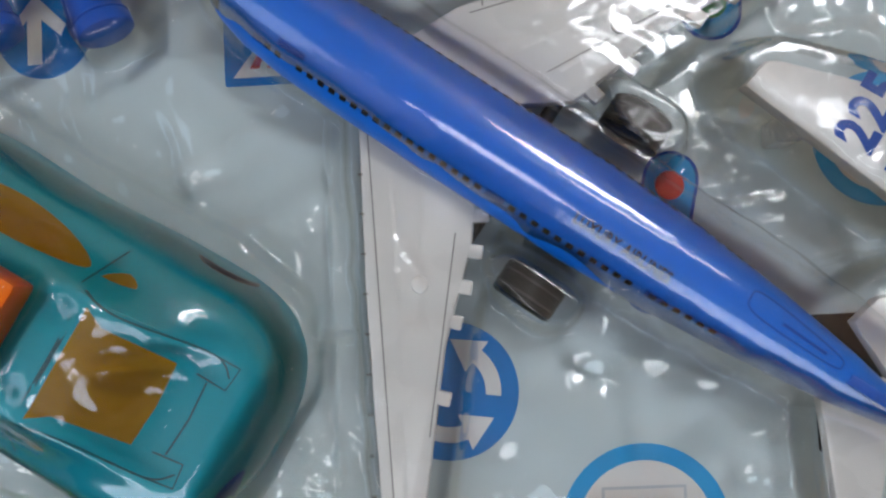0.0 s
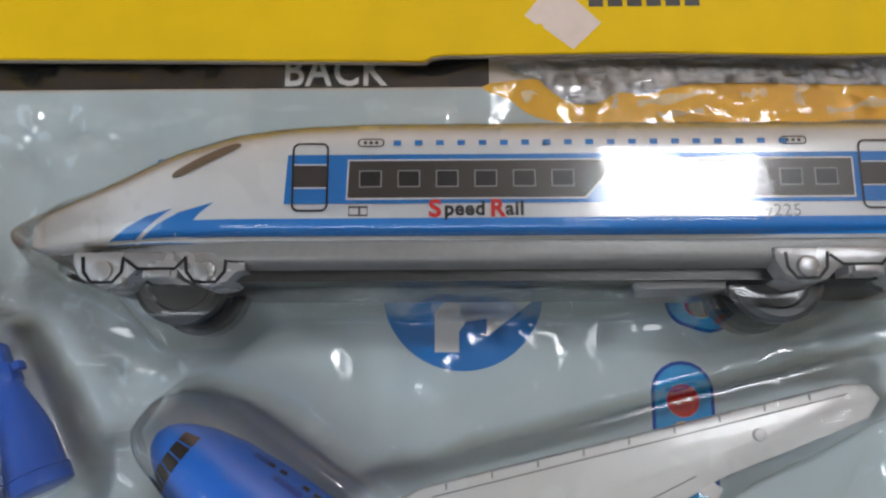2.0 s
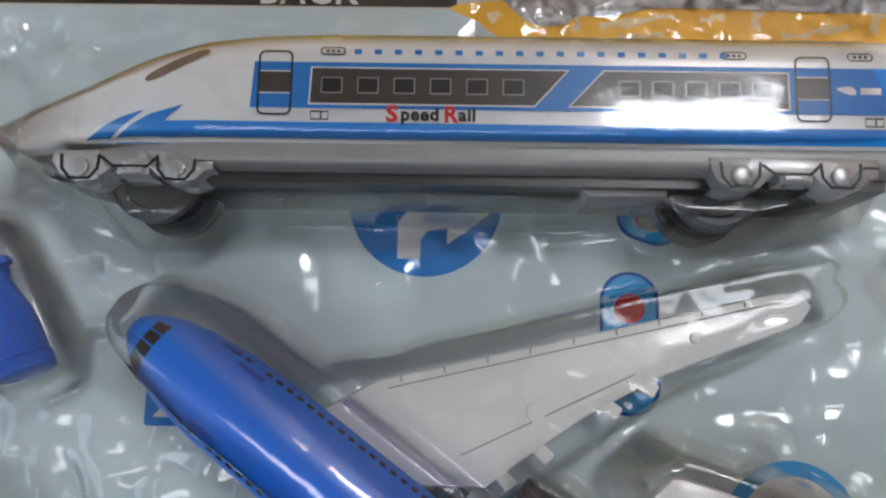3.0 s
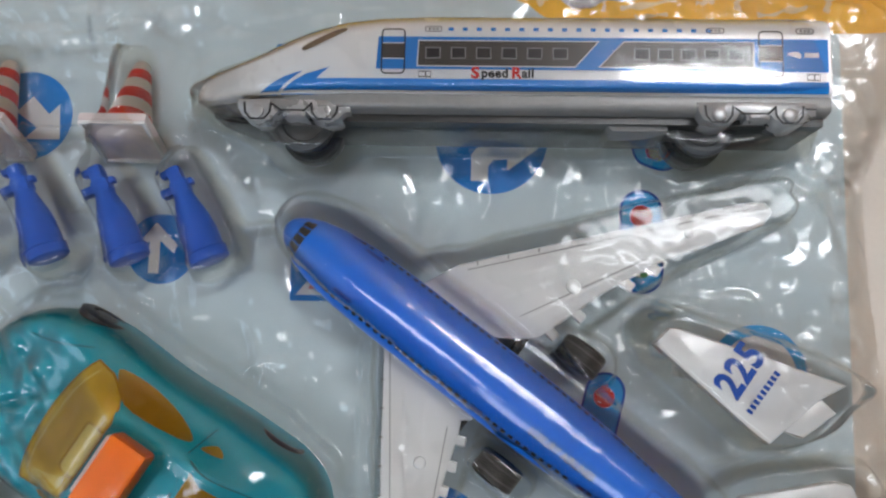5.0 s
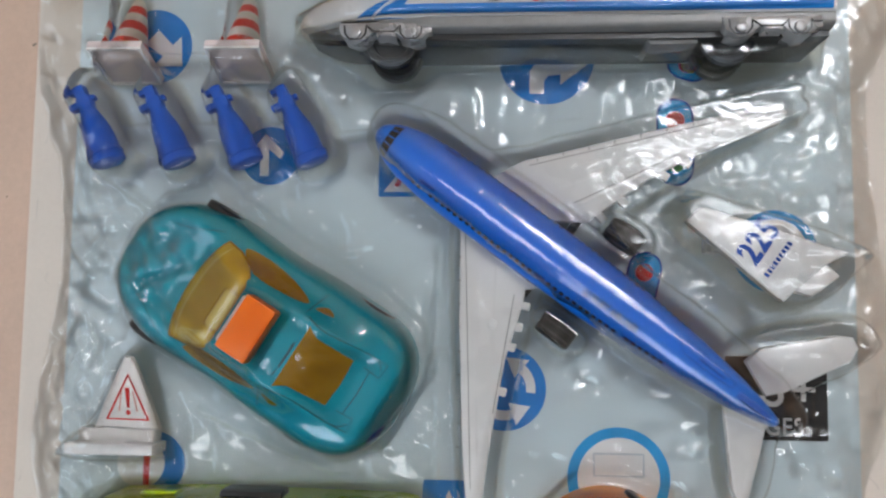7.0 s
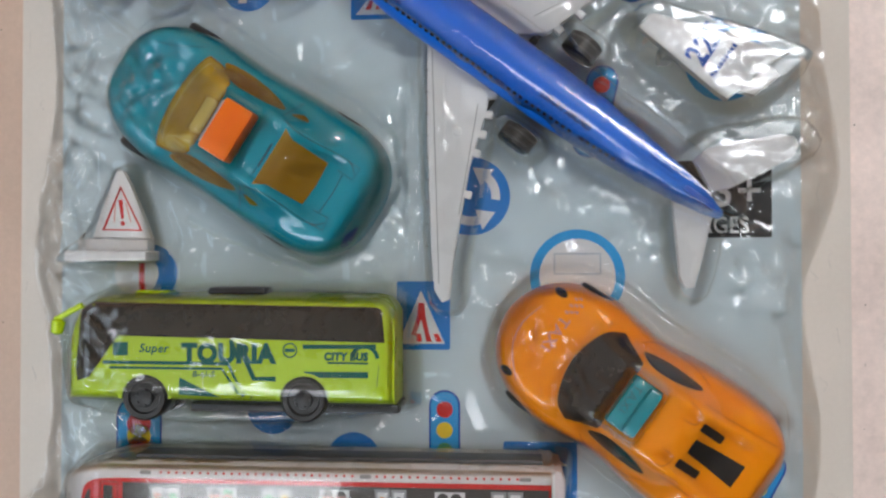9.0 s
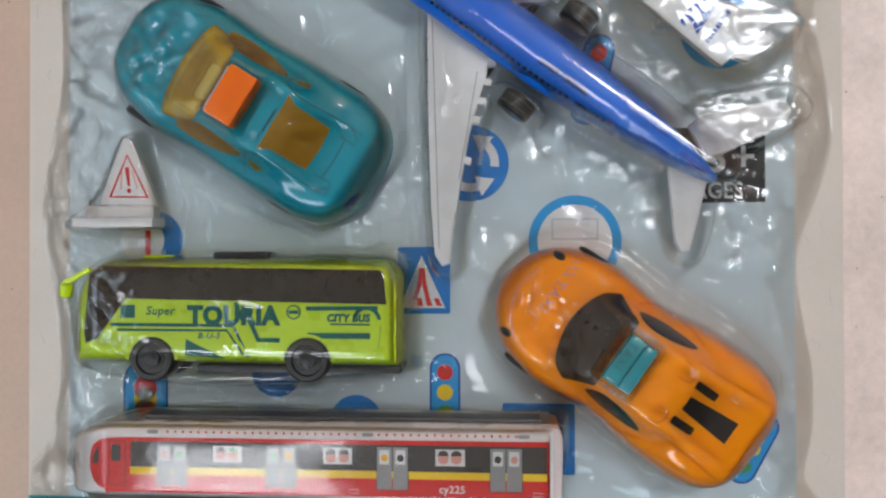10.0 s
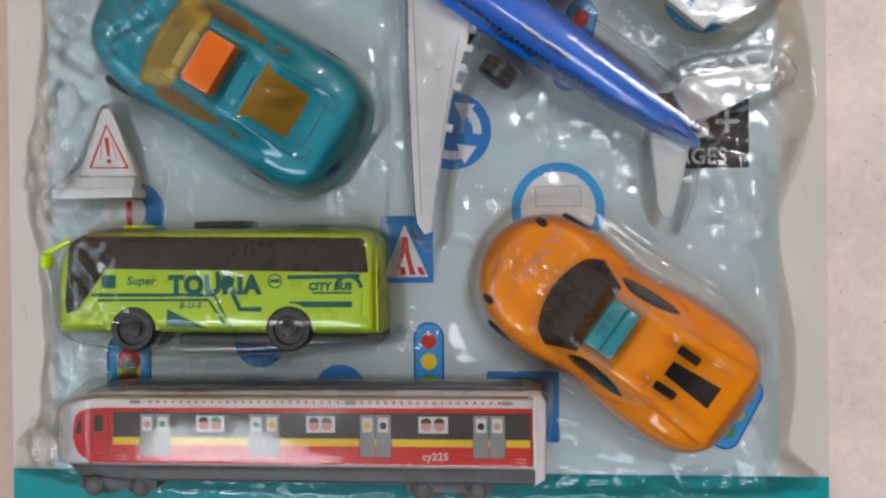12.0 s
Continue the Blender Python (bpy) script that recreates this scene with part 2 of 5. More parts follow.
def prism(poly, z0, z1, round_top=0.5, bm=None, height=None):
    """A plate of that outline with a rounded upper edge. height: z of the upper face as a function of x, y."""
    bm = bm or bmesh.new()
    rings = [(0, z0), (0, z1 - round_top), (round_top * 0.3, z1 - round_top * 0.3), (round_top, z1)]
    rows = []
    for d, z in rings:
        line = shrink(poly, d) if d else poly
        rows.append([bm.verts.new((x, y, z + (height(x, y) if height else 0))) for x, y in line])
    n = len(poly)
    for lower, upper in zip(rows, rows[1:]):
        for i in range(n):
            bm.faces.new((lower[i], lower[(i + 1) % n], upper[(i + 1) % n], upper[i]))
    bm.faces.new(rows[-1])
    bm.faces.new(rows[0][::-1])
    return bm


def drape(poly, top=None, off=0.15, step=0.0, bm=None):
    """A thin printed patch or tinted pane laid on a surface z = top(x, y)."""
    bm = bm or bmesh.new()
    start = len(bm.verts)
    part_bm = bmesh.new()
    part_bm.faces.new([part_bm.verts.new((x, y, 0)) for x, y in poly])
    if step:
        for axis in (0, 1):
            lo, hi = min(p[axis] for p in poly), max(p[axis] for p in poly)
            for k in range(1, int((hi - lo) / step) + 1):
                at, way = [0, 0, 0], [0, 0, 0]
                at[axis], way[axis] = lo + k * step, 1
                bmesh.ops.bisect_plane(part_bm, geom=part_bm.verts[:] + part_bm.edges[:] + part_bm.faces[:], plane_co=at, plane_no=way, dist=1e-5)
    table = {}
    for v in part_bm.verts:
        table[v] = bm.verts.new((v.co.x, v.co.y, (top(v.co.x, v.co.y) if top else 0) + off))
    for f in part_bm.faces:
        bm.faces.new([table[v] for v in f.verts])
    part_bm.free()
    return bm


def ring_poly(cx, cy, r, n=40, squash=1.0, a0=0.0, a1=360.0):
    k = n if a1 - a0 >= 360 else n + 1
    return [(cx + r * math.cos(radians(a0 + (a1 - a0) * i / n)), cy + squash * r * math.sin(radians(a0 + (a1 - a0) * i / n))) for i in range(k)]


def band(line, width, closed=False):
    """The outline of a strip of that width along a line; an open ring when closed."""
    n, left, right = len(line), [], []
    for i in range(n):
        a, b = Vector(line[i - 1 if closed or i else 0]), Vector(line[(i + 1) % n if closed or i < n - 1 else i])
        d = (b - a).normalized()
        p, s = Vector(line[i]), Vector((-d.y, d.x)) * width / 2
        left.append(tuple(p + s))
        right.append(tuple(p - s))
    if closed:
        left.append(left[0])
        right.append(right[0])
    return left, right


def strip(line, width, top=None, off=0.15, closed=False, bm=None):
    bm = bm or bmesh.new()
    left, right = band(line, width, closed)
    z = lambda p: (top(*p) if top else 0) + off
    a, b = [bm.verts.new((*p, z(p))) for p in left], [bm.verts.new((*p, z(p))) for p in right]
    for i in range(len(a) - 1):
        bm.faces.new((b[i], b[i + 1], a[i + 1], a[i]))
    return bm


def rect(x0, y0, x1, y1):
    return [(x0, y0), (x1, y0), (x1, y1), (x0, y1)]


def soft_rect(x0, y0, x1, y1, r, n=5):
    out = []
    for cx, cy, a in ((x1 - r, y1 - r, 0), (x0 + r, y1 - r, 90), (x0 + r, y0 + r, 180), (x1 - r, y0 + r, 270)):
        out += [(cx + r * math.cos(radians(a + 90 * i / n)), cy + r * math.sin(radians(a + 90 * i / n))) for i in range(n + 1)]
    return out


def words(text, size, at, turn=0.0, top=None, off=0.15, squeeze=1.0, shear=0.0, bold=0.0):
    """Lettering whose first baseline point is at; size is about 1.4 times the capitals' height."""
    cu = bpy.data.curves.new("words", "FONT")
    cu.body, cu.size, cu.resolution_u, cu.shear, cu.offset, cu.space_character = text, size, 3, shear, bold * 0.6, 1.08
    ob = new("words", cu)
    bpy.context.view_layer.update()
    me = bpy.data.meshes.new_from_object(ob.evaluated_get(bpy.context.evaluated_depsgraph_get()))
    bm = bmesh.new()
    bm.from_mesh(me)
    bpy.data.objects.remove(ob)
    bpy.data.meshes.remove(me)
    c, s = math.cos(radians(turn)), math.sin(radians(turn))
    for v in bm.verts:
        x, y = v.co.x * squeeze, v.co.y
        x, y = at[0] + c * x - s * y, at[1] + s * x + c * y
        v.co = Vector((x, y, (top(x, y) if top else 0) + off))
    return bm


def lathe(profile, bm=None, matrix=None, n=24):
    """A turned body: profile of (distance along the axis, radius); the axis is x."""
    bm = bm or bmesh.new()
    rows = []
    for s, r in profile:
        ring = [Vector((s, r * math.cos(2 * math.pi * i / n), r * math.sin(2 * math.pi * i / n))) for i in range(n)]
        rows.append([bm.verts.new(matrix @ p if matrix else p) for p in ring])
    for a, b in zip(rows, rows[1:]):
        for i in range(n):
            bm.faces.new((a[i], a[(i + 1) % n], b[(i + 1) % n], b[i]))
    bm.faces.new(rows[0][::-1])
    bm.faces.new(rows[-1])
    return bm


def wheel_profile(r, w):
    return [(-w / 2, r * 0.55), (-w / 2, r * 0.86), (-w / 2 + 0.5, r), (w / 2 - 0.5, r), (w / 2, r * 0.86), (w / 2, r * 0.62), (w / 2 - 0.8, r * 0.55), (w / 2 - 0.8, r * 0.2)]


def loft(us, lo, hi, top, sill, columns=30, bm=None):
    """A body over the stretch us of x, between lo(x) and hi(x), of height top(x, f), f from -1 to 1 across."""
    bm = bm or bmesh.new()
    rows = []
    for u in us:
        a, b = lo(u), hi(u)
        row = []
        for j in range(columns + 1):
            f = math.sin(math.pi * (j / columns - 0.5))
            row.append(bm.verts.new((u, (a + b) / 2 + f * (b - a) / 2, max(sill, top(u, f)))))
        rows.append(row)
    for a, b in zip(rows, rows[1:]):
        for j in range(columns):
            bm.faces.new((a[j], b[j], b[j + 1], a[j + 1]))
    base = [[bm.verts.new((r[j].co.x, r[j].co.y, 0.2)) for r in rows] for j in (0, columns)]
    for i in range(len(rows) - 1):
        bm.faces.new((rows[i][0], base[0][i], base[0][i + 1], rows[i + 1][0]))
        bm.faces.new((rows[i][columns], rows[i + 1][columns], base[1][i + 1], base[1][i]))
        bm.faces.new((base[0][i], base[1][i], base[1][i + 1], base[0][i + 1]))
    for r, k in ((rows[0], 0), (rows[-1], -1)):
        bm.faces.new([*r, base[1][k], base[0][k]])
    return bm


def line(*pairs):
    xs, ys = [p[0] for p in pairs], [p[1] for p in pairs]
    return lambda x: float(np.interp(x, xs, ys))


def ease(a, b, x):
    t = min(1.0, max(0.0, (x - a) / (b - a)))
    return t * t * (3 - 2 * t)


# ---- the room ----
R = 2000.0
floor = thing("floor", (0, 0, 0), "speckled pinkish-beige board floor under the toy pack", "floor", kind="structure")
# the split under the card is assumed; it lets the right half be paler
part("board", box(-R, -R, -12, -0.15, R, -1.2), FLOOR, floor, "left half of the floor, pinkish brown")
part("board", box(0.15, -R, -12, R, R, -1.2), FLOOR_PALE, floor, "right half of the floor, paler beige")
part("joint", box(-0.2, -R, -13, 0.2, R, -2.0), CARTON, floor)
# unseen walls added in brown to bounce warm fill onto the toys
for name, b, m in (("wall_north", (-R, 1250, -12, R, 1350, 2300), WALL_BROWN), ("wall_east", (R, -R, -12, R + 100, R, 2300), WALL_BROWN)):
    single(name, box(*b), m, (0, 0, 0), "plain painted room wall" if m is WALL_WHITE else "unseen brown wall bouncing warm fill light", "wall", "structure")
# both walls are out of view; the dark south one holds reflections down
for name, spot, turn, wide in (("west", (-1500, -100), 0, 650), ("south", (-200, -1400), 90, 650)):
    wall = bmesh.new()
    for b in ((-50, -2600, -12, 50, -wide, 2300), (-50, wide, -12, 50, 2600, 2300), (-50, -wide, -12, 50, wide, 1200), (-50, -wide, 2100, 50, wide, 2300)):
        box(*b, bm=wall)
    single("wall_" + name, wall, WALL_WHITE if turn == 0 else WALL_DARK, (*spot, 0), "unseen painted wall around an added window" if turn == 0 else "unseen wall kept dark to dim reflections in the film", "wall", "structure", turn)
    # assumed window, out of view, framing the added side light
    win = thing("window_1" if turn == 0 else "window_2", (*spot, 1200), "unseen added window frame for the cool side light", "window", turn, kind="structure")
    for b in ((-15, -wide, 0, 15, -wide + 50, 900), (-15, wide - 50, 0, 15, wide, 900), (-15, -wide + 50, 0, 15, wide - 50, 50), (-15, -wide + 50, 850, 15, wide - 50, 900)):
        part("window_frame", box(*b, bevel=4), LAMP_FRAME, win)
    part("window_sill", box(52, -wide - 20, -30, 130, wide + 20, -4, 4), LAMP_FRAME, win)
# unseen ceiling, its tone chosen for dim film reflections and warm bounce
single("ceiling", box(-R - 100, -R - 100, 2300, R + 100, R + 100, 2400), CEILING, (0, 0, 0), "unseen ceiling toned dark and warm to shape the bounce", "ceiling", "structure")
for lx, ly, w, d, lit in ((780, 855, 310, 165, GLOW_NORTH), (700, 385, 330, 80, GLOW_MIDDLE), (-800, -830, 300, 200, GLOW_SOUTH)):
    lamp = thing("ceiling_light", (lx, ly, 2300), "lit rectangular ceiling light with a white frame", "ceiling light", group="ceiling lights")
    part("diffuser", box(-w, -d, -24, w, d, -14), lit, lamp, "glowing white diffuser")
    fr = bmesh.new()
    for b in ((-w - 25, -d - 25, -30, w + 25, -d - 2, 0), (-w - 25, d + 2, -30, w + 25, d + 25, 0), (-w - 25, -d - 2, -30, -w - 2, d + 2, 0), (w + 2, -d - 2, -30, w + 25, d + 2, 0)):
        box(*b, bm=fr)
    part("frame", fr, LAMP_FRAME, lamp)

# ---- the backing card and its print ----
card = thing("backing_card", (0, 0, 0), "pale blue printed cardboard backing with road signs and a white margin", "packaging card")
part("board", prism(soft_rect(-125.5, -172, 125.5, 150, 3), -1.15, 0, 0.15), CARD_WHITE, card)
part("print_field", drape(rect(-112, -128, 111.5, 107), off=0.06), CARD_BLUE, card, "pale blue printed field")
part("print_band", drape(rect(-125.4, -171, 125.4, -128), off=0.08), INK_TEAL, card, "teal printed band")
part("print_strip", drape(rect(-125.4, 107.4, 32, 149), off=0.08), INK_BLACK, card, "black header strip")
part("lettering", words("BACK", 8.6, (-5.2, 107.9), off=0.16, squeeze=0.80, bold=0.22), INK_WHITE, card, "white word BACK")
part("print_swirl", drape(curve([(32, 108), (36, 104.6), (42, 101), (60, 99), (100, 98), (124.6, 98.6), (125, 104), (124.6, 110), (90, 110.4), (60, 110)]), off=0.10), INK_ORANGE, card, "amber printed swirl")
foil_top = lambda x, y: 0.9 * abs(noise.noise(Vector((0.55 * x, 0.8 * y, 3.0)))) + 0.35 * abs(noise.noise(Vector((1.5 * x, 1.7 * y, 9.0))))
part("foil_patch", drape(curve([(41.2, 108.4), (44, 105.6), (47, 104), (51.4, 104), (54.8, 106), (60, 105.6), (64.4, 106.8), (70, 107.6), (86, 107.4), (104, 107), (124, 107.6), (124, 112), (41, 112)], True, 4), foil_top, 0.22, 0.45), FOIL, card, "crumpled silver foil seal")
streak_rng = random.Random(21)
for x0, y0, x1, y1, wide in ((58.5, 103.6, 72, 106.2, 1.0), (86.6, 103.6, 88, 108, 1.3), (77, 105.4, 81.4, 105.9, 0.8), (38.4, 105, 40.2, 106.6, 1.0), (54.2, 103.2, 54.8, 106.6, 0.6), (92, 102, 104, 104.6, 0.9), (108, 103, 110, 107, 1.2), (62, 101.6, 70, 102.6, 0.6)):
    spine = [(x0 + (x1 - x0) * k / 6, y0 + (y1 - y0) * k / 6) for k in range(7)]
    d = Vector((y0 - y1, x1 - x0)).normalized() * wide * 1.7
    upper = [(x + d.x * streak_rng.uniform(0.1, 0.9), y + d.y * streak_rng.uniform(0.1, 0.9)) for x, y in spine]
    lower = [(x - d.x * streak_rng.uniform(0.0, 0.7), y - d.y * streak_rng.uniform(0.0, 0.7)) for x, y in spine]
    part("pale_streak", drape(curve(upper + lower[::-1], True, 3), off=0.15), INK_CREAM, card, "pale streak in the amber print")
D = 0.14


def disc_sign(cx, cy, r, material=INK_BLUE, a0=0, a1=360):
    return part("printed_sign", drape(ring_poly(cx, cy, r, 48, 1, a0, a1), off=D), material, card, "round blue printed sign")


def mark(name, poly, material, label="", off=D + 0.06):
    return part(name, drape(poly, off=off), material, card, label)


def arc(cx, cy, r, w, a0, a1, n=16):
    outer = ring_poly(cx, cy, r + w / 2, n, 1, a0, a1)
    inner = ring_poly(cx, cy, r - w / 2, n, 1, a0, a1)
    return outer + inner[::-1]


# roundabout sign with three turning arrows
disc_sign(15.5, -24, 11.7)
for k in range(3):
    a = -8 + 120 * k
    mark("arrow", arc(15.5, -24, 7.4, 2.6, a, a + 58), INK_WHITE)
    c, s = math.cos(radians(a + 58)), math.sin(radians(a + 58))
    q = lambda r, t: (15.5 + r * c - t * s, -24 + r * s + t * c)
    mark("arrow_head", [q(4.2, -0.2), q(10.6, -0.2), q(7.0, 5.2)], INK_WHITE)
# white ring sign
disc_sign(47, -48, 14, INK_SKY)
mark("sign_face", ring_poly(47, -48, 11.2, 48), INK_WHITE)
mark("pictogram", rect(40, -47.5, 54, -41), CARD_GREY, "faint grey pictogram", D + 0.09)
mark("pictogram", rect(40.5, -47.0, 53.5, -41.5), INK_WHITE, "", D + 0.12)
# turn right sign
disc_sign(27, 70.5, 13.7)
mark("arrow", [(22.2, 60), (26.3, 60), (26.3, 63.5), (27.6, 65.2), (31, 65.6), (31, 62.6), (38.6, 68.4), (31, 74), (31, 70.6), (25, 70.2), (22.2, 66.5)], INK_WHITE)
# arrow sign behind the cones
disc_sign(-89, 75, 11.3)
mark("arrow", [(-92, 76), (-88, 80), (-83.6, 75.4), (-81, 78), (-80.5, 69), (-89.5, 69), (-86.5, 72)], INK_WHITE)


def traffic_light(cx, cy0, cy1, w, lamps, turn=0.0):
    r = w / 2
    outer = soft_rect(cx - r, cy0, cx + r, cy1, r * 0.98)
    c, s = math.cos(radians(turn)), math.sin(radians(turn))
    mx, my = cx, (cy0 + cy1) / 2
    spin = lambda poly: [(mx + (x - mx) * c - (y - my) * s, my + (x - mx) * s + (y - my) * c) for x, y in poly]
    part("printed_light", drape(spin(outer), off=D), INK_NAVY, card, "printed blue traffic light")
    mark("light_face", spin(shrink(outer, 0.6)), INK_SKY)
    for k, m in enumerate(lamps):
        mark("light_spot", spin(ring_poly(cx, cy1 - r * 1.25 - k * (cy1 - cy0 - 2.5 * r) / 2, r * 0.52, 24)), m, "", D + 0.12)


RYG = (INK_RED, INK_YELLOW, INK_GREEN)
traffic_light(7.5, -106, -82, 9.4, RYG)
traffic_light(-87, -110, -84.5, 14.5, RYG)
traffic_light(63.2, 33.2, 58.4, 10.4, RYG)
traffic_light(99, -121, -98, 9, RYG, -28)
traffic_light(67, 62, 74, 9, (INK_RED, INK_RED, INK_YELLOW), 72)
traffic_light(52.5, -13, 15, 9.5, (INK_RED, INK_SKY, INK_SKY), -13)
# square signs
mark("printed_sign", soft_rect(-7, -70, 9.2, -49.5, 0.8), INK_BLUE, "square blue crossing sign", D)
mark("sign_face", [(0.4, -52.2), (7.6, -68.2), (-6.5, -68.2)], INK_WHITE)
mark("pictogram", [(-0.4, -56), (1.4, -56), (1.8, -60), (3, -65.6), (1.6, -65.6), (0.5, -61), (-1.2, -65.6), (-2.6, -65.6), (-0.8, -60)], INK_RED, "plain red pictogram", D + 0.12)
for k in range(3):
    mark("pictogram", [(2.9 - 2.6 * k + 1.2, -65.2), (4.4 - 2.6 * k + 1.2, -65.2), (5.6 - 3 * k + 1.2, -67.6), (3.8 - 3 * k + 1.2, -67.6)][:4], INK_RED, "", D + 0.13 + 0.02 * k)
mark("printed_sign", soft_rect(-21, 30, -3, 42.5, 0.6), INK_BLUE, "square blue warning sign", D)
mark("sign_face", [(-12, 41), (-4.5, 31.5), (-19.5, 31.5)], INK_WHITE)
for k in range(4):
    mark("pictogram", [(-16.5 + 3 * k, 33), (-14.8 + 3 * k, 33), (-13.6 + 2.6 * k, 37), (-14.6 + 2.6 * k, 37)], INK_RED, "plain red pictogram", D + 0.12)
mark("printed_sign", soft_rect(25, -118.5, 46.8, -97, 0.8), INK_BLUE, "square blue sign", D)
mark("sign_face", [(36, -99), (44, -104), (40, -104), (40, -116), (32, -116), (32, -104), (28, -104)], INK_WHITE)
mark("printed_sign", soft_rect(-27, 86, -10, 94.2, 0.8), INK_BLUE, "blue printed sign", D)
# rings and discs half hidden by toys
mark("printed_sign", ring_poly(90, 15, 11.5, 48), INK_SKY, "blue printed ring sign", D)
mark("sign_face", ring_poly(90, 15, 8.9, 48), INK_WHITE)
disc_sign(-53, 42, 8.6)
mark("arrow", [(-56, 36), (-53.4, 36), (-53.4, 44), (-50, 41), (-49, 43), (-54.5, 48.5), (-59, 43), (-58, 41.4), (-56, 44)], INK_WHITE)
disc_sign(-84, -47, 9)
mark("sign_face", ring_poly(-88, -47, 7, 40), INK_WHITE)
mark("pictogram", rect(-87.2, -54, -85.4, -44), INK_RED, "", D + 0.12)
disc_sign(-20, -103, 8)
disc_sign(-45, -88, 8)
# age warning
mark("printed_sign", soft_rect(76, -36.6, 103.2, -14, 0.6), INK_BLACK, "black age warning panel", D)
part("lettering", words("AGES", 6.8, (82.2, -35.2), off=D + 0.08, squeeze=0.86, bold=0.14), INK_WHITE, card, "white word AGES")
part("lettering", words("3+", 13, (86, -27.4), off=D + 0.08, bold=0.2), INK_WHITE, card)

# heat-seal marks where the blister's edge is bonded
rng = random.Random(21)
for k in range(34):
    if k < 16:
        x, y, rx, ry = -108 + 8.6 * k + rng.uniform(-2, 2), rng.uniform(96.5, 104), rng.uniform(2.5, 6.5), rng.uniform(0.9, 2.2)
    else:
        x, y, rx, ry = rng.choice((-109.5, 108.5)) + rng.uniform(-2, 2), 88 - 11.6 * (k - 16) + rng.uniform(-3, 3), rng.uniform(0.8, 2.0), rng.uniform(3, 7)
    blob = [(x + rx * math.cos(a) * rng.uniform(0.55, 1.25), y + ry * math.sin(a) * rng.uniform(0.55, 1.25)) for a in (0, 0.8, 1.6, 2.4, 3.1, 3.9, 4.7, 5.5)]
    part("seal_mark", drape(curve(blob, True, 3), off=0.09 + 0.002 * (k % 4)), CARD_SEAL, card, "pale heat-seal mark")

# specks and scuffs on the floor boards and the card's margin
grit = bmesh.new()
rng = random.Random(5)
for _ in range(90):
    x, y, r = rng.choice((-1, 1)) * rng.uniform(126.5, 175), rng.uniform(-170, 150), rng.choice((0.15, 0.22, 0.3, 0.5))
    grit.faces.new([grit.verts.new((x + r * math.cos(a) * rng.uniform(0.6, 1.2), y + r * math.sin(a) * rng.uniform(0.6, 1.2), -1.12)) for a in (0, 1.05, 2.1, 3.14, 4.2, 5.25)])
single("floor_grit", grit, CARTON, (0, 0, 0), "tiny dark specks scattered on the floor boards", "grit", "stuff")
scuffs = bmesh.new()
for _ in range(14):
    x, y, w = rng.choice((-1, 1)) * rng.uniform(114, 125), rng.uniform(-125, 100), rng.uniform(0.05, 0.12)
    strip([(x, y), (x + rng.uniform(-1.5, 1.5), y + rng.uniform(0.4, 3.5)), (x + rng.uniform(-2, 2), y + rng.uniform(3, 6))], w, None, 0.05, False, scuffs)
tagged(part("scuff_marks", scuffs, INK_GREY, card, "fine grey scuffs on the margin"), kind="stuff")

# ---- yellow carton lying over the top of the card ----
edge = [(-260, 111.8), (-64, 111.8), (-20, 111.2), (20.6, 110.5), (21.6, 111.3), (24, 111.7), (60, 111.9), (90, 111.2), (260, 111.2)]
carton = thing("yellow_carton", (0, 0, 3.0), "flat yellow carton sheet lying over the pack's header", "carton")
part("sheet", prism(edge + [(260, 330), (-260, 330)], 0, 1.4, 0.3), BOX_YELLOW, carton)
part("spacer", box(-120, 122, -2.9, 120, 300, 0), CARTON, carton)
part("torn_edge", prism(shrink(edge + [(260, 330), (-260, 330)], -0.35), 0.1, 0.8, 0.2), CARTON, carton, "dark grey cut edge")
part("print_patch", drape([(38.2, 118.9), (40.2, 117.2), (41.2, 117.4), (41.6, 116.5), (46.6, 112.4), (51.7, 117.4), (47.2, 122), (43, 125)], off=1.5), INK_SHELL, carton, "pinkish-white torn diamond patch")
for k in range(6):
    part("lettering", drape(rect(49.6 + 3.4 * k, 120.5, 52.2 + 3.4 * k, 126), off=1.5), INK_CHAR, carton, "dark bar for cut-off lettering")
part("lettering", words(".!", 11, (-66, 118), off=1.5), INK_CHAR, carton)


FACES = []


